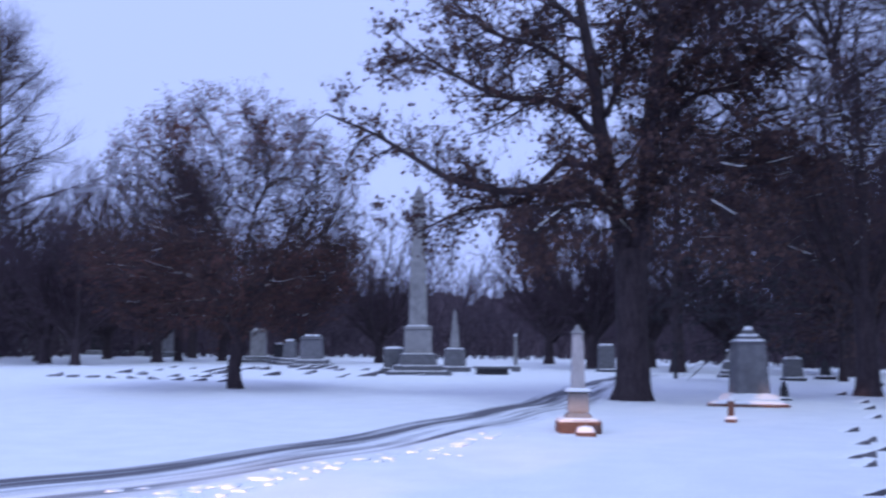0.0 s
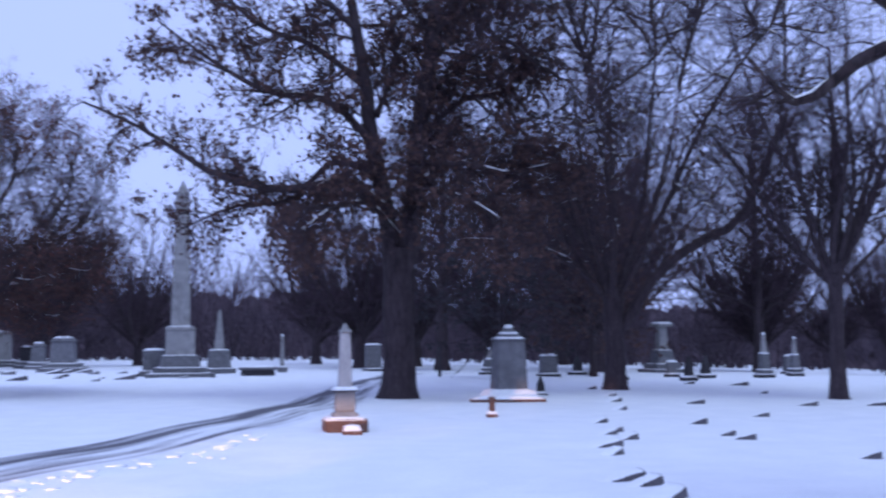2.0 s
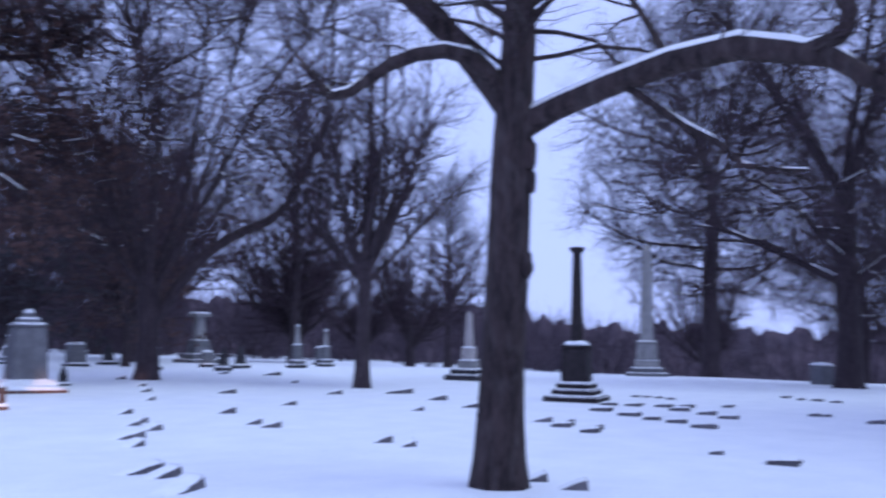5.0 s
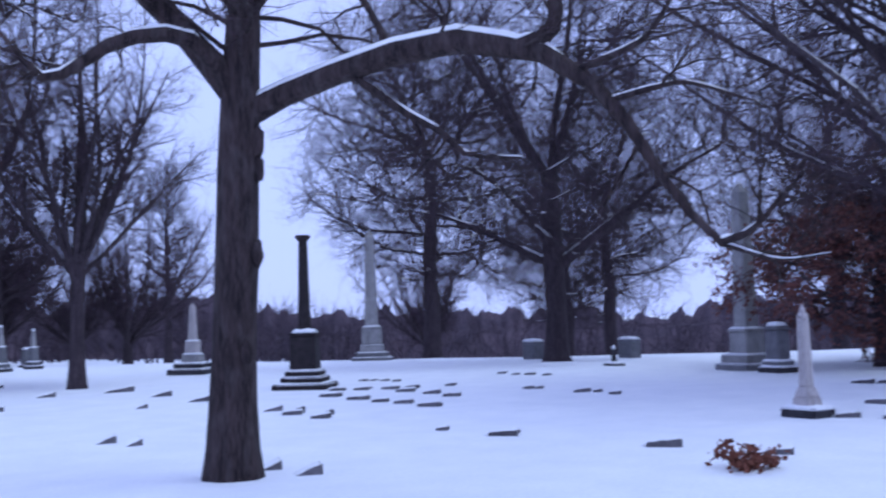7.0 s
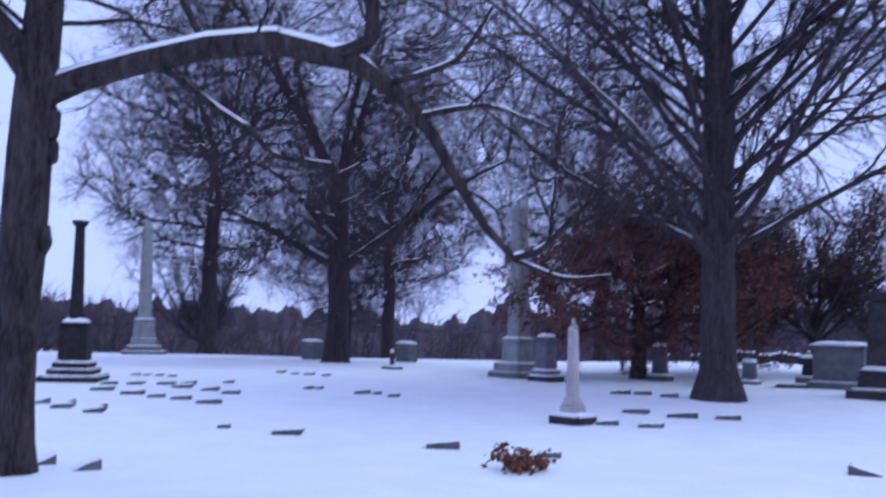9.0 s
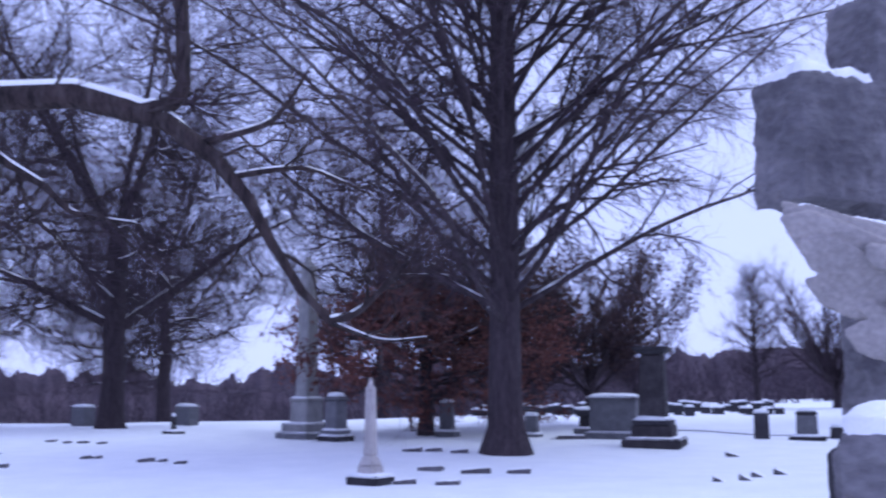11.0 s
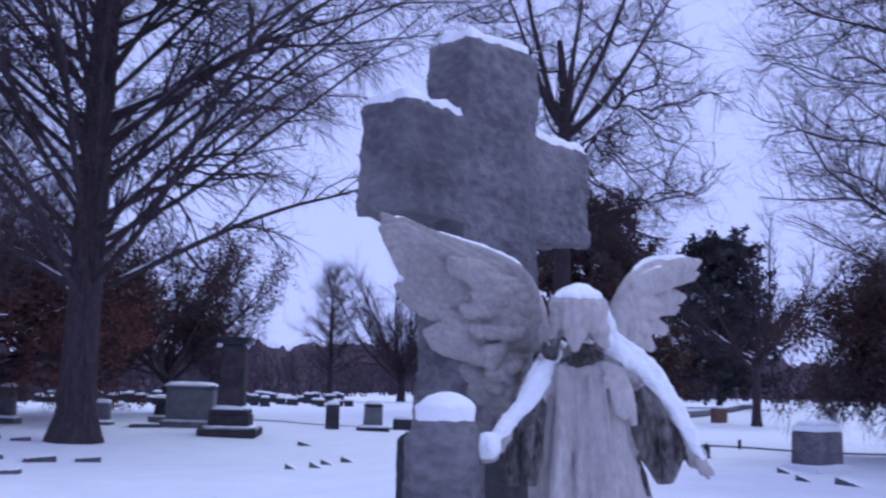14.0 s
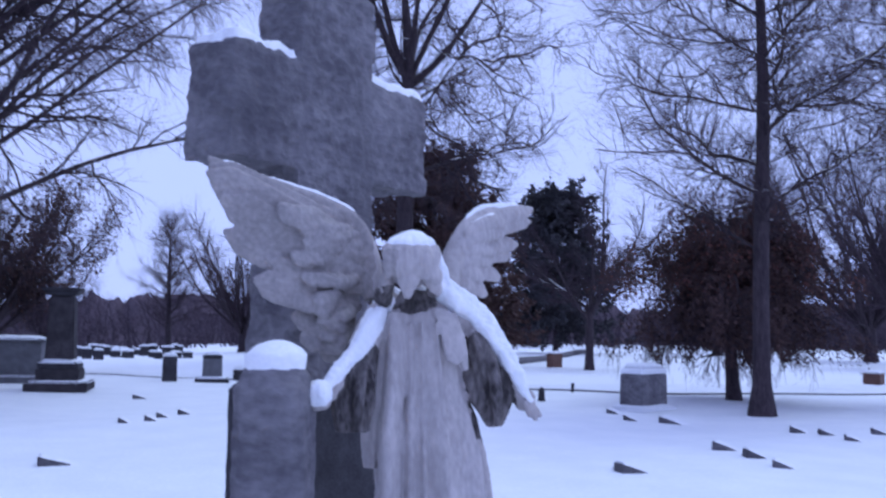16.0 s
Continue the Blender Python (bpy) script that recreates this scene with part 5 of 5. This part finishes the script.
def settled(src, name, label, thick, lo, hi, rounds=6, keep=0.35):
    """Snow that has settled on the upward faces of a carved stone."""
    n = len(src.data.vertices)
    co, no = np.empty(n * 3), np.empty(n * 3)
    src.data.vertices.foreach_get("co", co)
    src.data.vertices.foreach_get("normal", no)
    co, no = co.reshape(-1, 3), no.reshape(-1, 3)
    k = np.clip((no[:, 2] - lo) / (hi - lo), 0, 1)
    faces = np.empty(len(src.data.loops), np.int32)
    src.data.loops.foreach_get("vertex_index", faces)
    if len(faces) != 4 * len(src.data.polygons):
        return None
    quads = faces.reshape(-1, 4)
    share = np.bincount(quads.ravel(), minlength=n)
    for _ in range(rounds):
        mean = k[quads].mean(1)
        k = np.bincount(quads.ravel(), np.repeat(mean, 4), n) / np.maximum(share, 1)
    wild = np.array([noise.fractal(Vector(c) * 7.0, 1.0, 2.0, 3) for c in co])
    k = np.clip((k + wild * 0.10 - keep) / 0.3, 0, 1)
    k = k * k * (3 - 2 * k) * np.clip(1 + wild * 0.15, 0.6, 1.3)
    puffed = co + no * (k * thick * 0.5 - 0.004)[:, None] + np.array([0, 0, 1.0]) * (k * thick * 0.7)[:, None]
    quads = quads[(k[quads].max(1) > 0.02)]
    mark = np.arange(n)
    while True:
        low = mark[quads].min(1)
        nxt = mark.copy()
        np.minimum.at(nxt, quads.ravel(), np.repeat(low, 4))
        nxt = nxt[nxt]
        if (nxt == mark).all():
            break
        mark = nxt
    island = mark[quads[:, 0]]
    for k in np.unique(island):
        piece = quads[island == k]
        if len(piece) < 260:
            continue
        used, back_ = np.unique(piece, return_inverse=True)
        ob = sheet(name, puffed[used], back_.reshape(-1, 4), SNOW_LUMP)
        ob.matrix_basis = src.matrix_basis
        tagged(ob, label, "snow")


# cross: corner nearest to the viewer, the way along its face, and into its depth
CA, CU, CT = np.array([-0.39, 4.5]), np.array([0.66, 0.75]), np.array([-0.75, 0.66])


def slab(bm, u0, u1, z0, z1, d0=0.0, d1=0.30, chamfer=0.0):
    corner = []
    for z, c in ((z0, 0.0), (z1 - chamfer, 0.0), (z1, chamfer)):
        for u, d in ((u0 + c, d0 + c), (u1 - c, d0 + c), (u1 - c, d1 - c), (u0 + c, d1 - c)):
            p = CA + CU * u + CT * d
            corner.append(bm.verts.new(loc(p[0], p[1], z)))
    for f in [(3, 2, 1, 0), (8, 9, 10, 11)] + [(r + i, r + (i + 1) % 4, r + 4 + (i + 1) % 4, r + 4 + i) for r in (0, 4) for i in range(4)]:
        bm.faces.new([corner[i] for i in f])


bm = bmesh.new()
slab(bm, -0.025, 1.465, 2.29, 2.85, chamfer=0.035)
slab(bm, 0.42, 0.98, 2.2, 3.29, chamfer=0.05)
slab(bm, 0.41, 0.99, 1.24, 2.6, -0.005, 0.305)
bmesh.ops.recalc_face_normals(bm, faces=bm.faces)
cross = hewn("stone_cross", bm, 0.012, 0.021, 6.5, GRANITE_ROUGH, SITE, "massive rough-hewn grey granite cross behind a winged statue", "cross", 1)
settled(cross, "snow_cap", "snow lying along the tops of the stone cross", 0.034, 0.6, 0.92, 5, 0.42)

bm = bmesh.new()
slab(bm, 0.34, 1.16, 0.25, 1.26, -0.04, 0.35, chamfer=0.03)
bmesh.ops.recalc_face_normals(bm, faces=bm.faces)
hewn("cross_pedestal", bm, 0.02, 0.006, 6, DARK, SITE, "dark weathered stone pedestal under the granite cross", "pedestal", 1)

# low rounded pier before the cross
bm = bmesh.new()
box(bm, 0.29, 0.27, 1.06, tuple(loc(-0.15, 3.96, 0.28)), 0.97, 0.03, -12)
for k in range(3):
    bmesh.ops.create_uvsphere(bm, u_segments=24, v_segments=14, radius=1.0, matrix=Matrix.Translation(Vector(loc(-0.15, 3.96, 1.31))) @ pose(0, 0, 0, 0, 0, -12) @ Matrix.Diagonal((0.14, 0.13, 0.12, 1)))
pier = hewn("stone_pier", bm, 0.014, 0.007, 9, GRANITE_ROUGH, SITE, "rounded rough grey granite pier topped with snow", "pier", 2)
settled(pier, "snow_cap", "round cap of snow on the granite pier", 0.042, 0.36, 0.8, 5, 0.40)

bm = bmesh.new()
box(bm, 1.9, 1.5, 0.30, (0.02, 0.15, -0.02), 0.96, 0.04, -20)
plinth = part("plinth", bm, GRANITE_SNOWY)
plinth.matrix_basis = SITE
tagged(plinth, "low granite plinth in the snow under the cross", "plinth")


def solid(bm, rings_, close=True):
    """A closed skin over rings of equal numbers of places."""
    vs = [[bm.verts.new(c) for c in ring] for ring in rings_]
    n = len(vs[0])
    for a, b in zip(vs, vs[1:]):
        for i in range(n):
            bm.faces.new((a[i], a[(i + 1) % n], b[(i + 1) % n], b[i]))
    if close:
        bm.faces.new(vs[0][::-1])
        bm.faces.new(vs[-1])


def round_limb(bm, points, radii, folds=0, depth=0.0, squash=1.0, n=14, sides=22):
    p = curve([loc(*q) for q in points], n)
    r = np.interp(np.linspace(0, 1, n), np.linspace(0, 1, len(radii)), radii)
    t = unit(np.gradient(p, axis=0))
    s = unit(np.cross(t, np.array([0.1, 1.0, 0.15])))
    u = np.cross(s, t)
    rr = []
    for i in range(n):
        a = np.arange(sides) * 2 * math.pi / sides
        k = r[i] * (1 + depth * np.sin(folds * a + 0.6))
        rr.append(p[i] + (k * np.cos(a))[:, None] * s[i] + (k * squash * np.sin(a))[:, None] * u[i])
    solid(bm, rr)


def egg(bm, c, radii, rx=0, ry=0, rz=0):
    bmesh.ops.create_uvsphere(bm, u_segments=20, v_segments=14, radius=1.0, matrix=Matrix.Translation(Vector(loc(*c))) @ pose(0, 0, 0, rx, ry, rz) @ Matrix.Diagonal((*radii, 1)))


def feather(bm, a, b, width, thick, normal, bend=0.03):
    a, b, nn = loc(*a), loc(*b), unit(np.array(normal, float))
    d = unit(b - a)
    side = unit(np.cross(d, nn))
    rr = []
    for i, f in enumerate(np.linspace(0, 1, 9)):
        w = width * (0.55 + 0.45 * math.sin(min(1, f * 1.5) * math.pi / 2)) * (1 if f < 0.75 else math.sqrt(max(0.02, 1 - ((f - 0.75) / 0.25) ** 2)))
        c = a + (b - a) * f + nn * bend * math.sin(f * math.pi) - side * 0.02 * math.sin(f * math.pi)
        rr.append([c + side * w * math.cos(t) + nn * thick * (0.4 + 0.6 * (1 - f * 0.5)) * math.sin(t) for t in np.arange(12) * math.pi / 6])
    solid(bm, rr)


bm = bmesh.new()
# robe: a gathered skirt, waist and shoulders
rr = []
prof = [(0.22, 0.53, 4.33, 0.31, 0.27), (0.55, 0.53, 4.33, 0.27, 0.24), (0.85, 0.515, 4.33, 0.245, 0.21), (1.0, 0.50, 4.33, 0.235, 0.19), (1.15, 0.485, 4.33, 0.21, 0.17), (1.30, 0.465, 4.33, 0.175, 0.145), (1.42, 0.455, 4.33, 0.165, 0.135), (1.52, 0.45, 4.34, 0.18, 0.135), (1.60, 0.45, 4.35, 0.175, 0.12), (1.655, 0.44, 4.35, 0.11, 0.09), (1.70, 0.42, 4.33, 0.06, 0.06)]
sides = 72
for z, a, d, rx, ry in prof:
    deep = 0.13 * max(0.0, min(1.0, (1.5 - z) / 0.5))
    ring = []
    for i in range(sides):
        t = 2 * math.pi * i / sides
        fold = 1 - 2 * abs(math.sin(5.5 * t + z * 0.9 + 0.7 * math.sin(3 * t)))
        small = 1 - 2 * abs(math.sin(11.0 * t - z * 1.3 + 0.5 * math.sin(5 * t)))
        f = 1 + deep * (0.62 * fold + 0.3 * small * (0.5 + 0.5 * math.sin(2 * t + 1)))
        ring.append(loc(a + rx * f * math.cos(t), d + ry * f * math.sin(t), z))
    rr.append(ring)
solid(bm, rr)
# long straight folds that fall from the shoulder, and the lapel of the mantle
for a0, a1, d0, d1, r in ((0.30, 0.285, 4.22, 4.17, 0.020), (0.345, 0.345, 4.205, 4.125, 0.022), (0.395, 0.405, 4.20, 4.09, 0.018), (0.44, 0.475, 4.20, 4.075, 0.013), (0.50, 0.60, 4.20, 4.09, 0.012)):
    round_limb(bm, [(a0, d0, 1.56), ((a0 * 2 + a1) / 3, d0 - 0.005, 1.25), ((a0 + a1) / 2, (d0 + d1) / 2 - 0.01, 0.9), (a1, d1, 0.3)], [r * 0.6, r, r * 1.2, r * 1.7], 0, 0, 1.3, 12, 12)
feather(bm, (0.515, 4.235, 1.62), (0.585, 4.145, 1.385), 0.056, 0.009, (0.15, -1, 0.2), 0.006)
# mantle crossing the chest, with hanging edge
round_limb(bm, [(0.33, 4.23, 1.60), (0.33, 4.20, 1.40), (0.31, 4.17, 1.15), (0.31, 4.14, 0.9), (0.31, 4.13, 0.5)], [0.045, 0.05, 0.045, 0.05, 0.05], 3, 0.15)
round_limb(bm, [(0.56, 4.25, 1.60), (0.60, 4.215, 1.45), (0.63, 4.205, 1.36)], [0.03, 0.034, 0.012], 3, 0.2, 0.6)
# head bowed low: a full roll of hair overhangs the small face, whose chin points down
egg(bm, (0.390, 4.250, 1.822), (0.120, 0.128, 0.112), 22)
egg(bm, (0.380, 4.195, 1.795), (0.120, 0.086, 0.072), 12)
for k, a in enumerate((0.290, 0.328, 0.366, 0.404, 0.442, 0.478)):
    e = (a - 0.38) / 0.125
    f = 0.125 * math.sqrt(max(0.05, 1 - e * e))
    w = 0.004 * (-1) ** k
    round_limb(bm, [(0.385 + (a - 0.385) * 0.45, 4.24 - f * 0.45, 1.905), (a - w, 4.205 - f * 0.70, 1.862), (a + w, 4.185 - f * 0.74, 1.805), (a - w, 4.185 - f * 0.66, 1.738 + 0.012 * (k % 2))], [0.020, 0.027, 0.028, 0.018], 0, 0, 1.0, 10, 14)
egg(bm, (0.284, 4.185, 1.712), (0.034, 0.052, 0.062), 8)
egg(bm, (0.275, 4.23, 1.665), (0.040, 0.06, 0.055))
egg(bm, (0.474, 4.150, 1.752), (0.044, 0.052, 0.050), 8)
egg(bm, (0.484, 4.165, 1.702), (0.034, 0.046, 0.040))
egg(bm, (0.372, 4.125, 1.738), (0.050, 0.040, 0.044), 20)
bmesh.ops.create_cone(bm, cap_ends=True, segments=16, radius1=0.050, radius2=0.014, depth=0.085, matrix=Matrix.Translation(Vector(loc(0.370, 4.118, 1.700))) @ pose(0, 0, 0, 168, 0, 0))
egg(bm, (0.368, 4.085, 1.722), (0.010, 0.016, 0.026), 20)
egg(bm, (0.425, 4.35, 1.665), (0.05, 0.05, 0.07))
# arms, hands and wide sleeves
round_limb(bm, [(0.30, 4.33, 1.60), (0.235, 4.25, 1.52), (0.165, 4.15, 1.42), (0.09, 4.06, 1.32), (0.03, 4.0, 1.262)], [0.080, 0.072, 0.056, 0.046, 0.038])
egg(bm, (0.015, 3.985, 1.25), (0.055, 0.05, 0.045))
round_limb(bm, [(0.195, 4.18, 1.46), (0.165, 4.12, 1.36), (0.150, 4.075, 1.24), (0.150, 4.065, 1.115)], [0.045, 0.062, 0.072, 0.052], 5, 0.40, 0.7, 18, 60)
round_limb(bm, [(0.225, 4.20, 1.46), (0.213, 4.15, 1.32), (0.205, 4.13, 1.19)], [0.030, 0.030, 0.020], 4, 0.2)
round_limb(bm, [(0.59, 4.35, 1.61), (0.67, 4.37, 1.56), (0.755, 4.35, 1.45), (0.83, 4.31, 1.325), (0.88, 4.28, 1.25), (0.945, 4.25, 1.175)], [0.085, 0.08, 0.062, 0.048, 0.038, 0.018])
egg(bm, (0.90, 4.27, 1.235), (0.045, 0.03, 0.05), 0, 40)
for a, b in (((0.90, 4.25, 1.23), (0.945, 4.235, 1.15)), ((0.915, 4.26, 1.24), (0.965, 4.25, 1.165)), ((0.89, 4.24, 1.235), (0.915, 4.225, 1.165))):
    round_limb(bm, [a, tuple((np.array(a) + b) / 2), b], [0.016, 0.014, 0.009], n=6, sides=10)
round_limb(bm, [(0.690, 4.34, 1.52), (0.735, 4.30, 1.39), (0.758, 4.275, 1.25), (0.770, 4.265, 1.12)], [0.056, 0.080, 0.076, 0.024], 4, 0.42, 0.7, 18, 60)
round_limb(bm, [(0.665, 4.31, 1.52), (0.70, 4.27, 1.40), (0.715, 4.26, 1.28)], [0.038, 0.036, 0.018], 4, 0.2)
# the mantle's side, between sleeve and robe
round_limb(bm, [(0.285, 4.28, 1.54), (0.262, 4.25, 1.36), (0.248, 4.235, 1.15), (0.245, 4.235, 0.95)], [0.045, 0.055, 0.050, 0.030], 4, 0.3, 0.8, 16, 40)
# near wing: sweeping primaries, secondaries and coverts
WN = (-0.35, -0.93, 0.08)
roots = curve([(0.175, 4.45, 1.95), (0.20, 4.46, 1.85), (0.20, 4.47, 1.72), (0.17, 4.46, 1.58), (0.13, 4.45, 1.50)], 9)
ends = [(-0.465, 4.20, 2.195), (-0.462, 4.20, 2.165), (-0.450, 4.20, 2.125), (-0.405, 4.20, 2.065), (-0.395, 4.21, 1.925), (-0.26, 4.25, 1.725), (-0.11, 4.34, 1.575), (-0.06, 4.37, 1.465), (0.04, 4.40, 1.385)]
for k, (a, b) in enumerate(zip(roots, ends)):
    a, b = np.array(a) + np.array(WN) * 0.02 * (k % 2), tuple(np.array(b) + np.array(WN) * 0.02 * (k % 2))
    feather(bm, tuple(a), b, 0.080 if k < 4 else 0.074 if k < 6 else 0.062, 0.020, WN, 0.05)
for k in range(8):
    a, b = np.array(roots[k]), np.array(ends[k])
    feather(bm, tuple(a + [0, -0.045, -0.02]), tuple(a + (b - a) * (0.62 if k < 4 else 0.70) + [0, -0.04, -0.045]), 0.045, 0.018, WN, 0.04)
rng = R(501)
for k in range(38):
    f, g = rng.random() * 8, 0.05 + 0.33 * rng.random()
    i = min(int(f), 7)
    a = np.array(roots[i]) * (1 - f + i) + np.array(roots[i + 1]) * (f - i)
    b = np.array(ends[i]) * (1 - f + i) + np.array(ends[i + 1]) * (f - i)
    c = a + (b - a) * g
    feather(bm, tuple(c + [0.02, -0.055, 0.02]), tuple(c + (b - a) * 0.2 + [0, -0.085, -0.03]), 0.036, 0.030, WN, 0.03)
round_limb(bm, [(0.25, 4.42, 1.66), (0.215, 4.45, 1.85), (0.15, 4.43, 1.985), (0.03, 4.40, 2.06), (-0.11, 4.34, 2.105), (-0.30, 4.27, 2.165), (-0.47, 4.20, 2.228)], [0.05, 0.055, 0.05, 0.042, 0.036, 0.028, 0.014], squash=0.7)
round_limb(bm, [(0.40, 4.42, 1.60), (0.30, 4.44, 1.66), (0.215, 4.46, 1.76)], [0.07, 0.06, 0.05])
# farther wing
WF = (0.25, -0.95, 0.1)
roots2 = curve([(0.66, 4.60, 1.97), (0.65, 4.59, 1.88), (0.63, 4.57, 1.80), (0.62, 4.55, 1.72)], 6)
ends2 = [(1.045, 4.84, 2.130), (1.035, 4.84, 2.075), (0.965, 4.80, 1.955), (0.93, 4.79, 1.90), (0.87, 4.74, 1.79), (0.795, 4.68, 1.70)]
for a, b in zip(roots2, ends2):
    feather(bm, tuple(a), b, 0.042, 0.018, WF, 0.03)
for a, b in zip(roots2, ends2):
    a, b = np.array(a), np.array(b)
    feather(bm, tuple(a + [0, -0.03, 0]), tuple(a + (b - a) * 0.6 + [0, -0.03, -0.01]), 0.036, 0.018, WF, 0.03)
round_limb(bm, [(0.56, 4.46, 1.68), (0.61, 4.55, 1.85), (0.68, 4.61, 2.0), (0.78, 4.69, 2.085), (0.92, 4.77, 2.12), (1.045, 4.845, 2.138)], [0.06, 0.055, 0.045, 0.036, 0.026, 0.012], squash=0.7)
bmesh.ops.recalc_face_normals(bm, faces=bm.faces)


def beside(c, line, r):
    """Which places lie within r of a line."""
    q = curve(line, 24)
    return (np.linalg.norm(c[:, None] - q[None], axis=2) < r).any(1)


def sleeves_and_chin_shade(c):
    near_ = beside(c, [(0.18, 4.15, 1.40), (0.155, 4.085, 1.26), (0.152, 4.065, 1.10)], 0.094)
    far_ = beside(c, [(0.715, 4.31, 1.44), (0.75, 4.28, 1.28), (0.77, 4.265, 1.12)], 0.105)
    # shade that the bowed head throws on the neck, put into the colour
    chin_shade = beside(c, [(0.31, 4.21, 1.69), (0.38, 4.20, 1.665), (0.46, 4.21, 1.69)], 0.085) & (c[:, 2] < 1.705) & (c[:, 2] > 1.60) & (c[:, 1] > 4.135)
    # darker line between the robe and the far sleeve
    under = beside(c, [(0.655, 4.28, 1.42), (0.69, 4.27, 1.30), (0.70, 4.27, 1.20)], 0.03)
    return near_ | far_ | chin_shade | under


def wings(c):
    arm = beside(c, [(0.315, 4.25, 1.63), (0.18, 4.12, 1.45), (0.03, 3.98, 1.26)], 0.10)
    hair = (c[:, 0] < 0.325) & (c[:, 2] > 1.69) & (c[:, 2] < 1.86) & (c[:, 1] < 4.30)
    return hair | (c[:, 0] < 0.245) & (c[:, 2] > 1.33) & ~arm & (c[:, 1] > 4.12)


angel = hewn("winged_statue", bm, 0.0066, 0.0024, 16, MARBLE, SITE, "weathered pale marble winged statue in a long robe, dusted with snow", "statue", 0, [(MARBLE_DULL, wings), (MARBLE_STAIN_SHADE, sleeves_and_chin_shade)])
settled(angel, "snow_cap", "thin snow along the upper edges of the statue's wings", 0.014, 0.45, 0.8, 14, 0.58)


def snow_lump(build, label):
    bm = bmesh.new()
    build(bm)
    bmesh.ops.recalc_face_normals(bm, faces=bm.faces)
    return hewn("snow_cap", bm, 0.008, 0.013, 9, SNOW_LUMP, SITE, label, "snow", 2)


def hood_snow(bm):
    egg(bm, (0.396, 4.245, 1.905), (0.072, 0.090, 0.046), 20)
    round_limb(bm, [(0.430, 4.255, 1.905), (0.485, 4.255, 1.845), (0.520, 4.260, 1.775), (0.540, 4.265, 1.71)], [0.030, 0.036, 0.036, 0.030], 0, 0, 0.8)


def near_arm_snow(bm):
    round_limb(bm, [(0.315, 4.25, 1.665), (0.245, 4.19, 1.575), (0.18, 4.10, 1.475), (0.11, 4.02, 1.375), (0.045, 3.965, 1.305)], [0.026, 0.046, 0.042, 0.030, 0.028], 3, 0.18, 0.75, 20)
    egg(bm, (0.015, 3.96, 1.275), (0.060, 0.055, 0.056))


def far_arm_snow(bm):
    round_limb(bm, [(0.495, 4.25, 1.75), (0.565, 4.27, 1.685), (0.66, 4.31, 1.615), (0.755, 4.30, 1.51), (0.83, 4.265, 1.385), (0.875, 4.25, 1.30), (0.925, 4.23, 1.225)], [0.036, 0.054, 0.062, 0.050, 0.034, 0.024, 0.012], 3, 0.18, 0.75, 20)


snow_lump(hood_snow, "rounded snow lying on the statue's bowed head")
snow_lump(near_arm_snow, "thick snow along the statue's lowered arm and wrist")
snow_lump(far_arm_snow, "thick snow from the statue's shoulder down its outstretched arm")
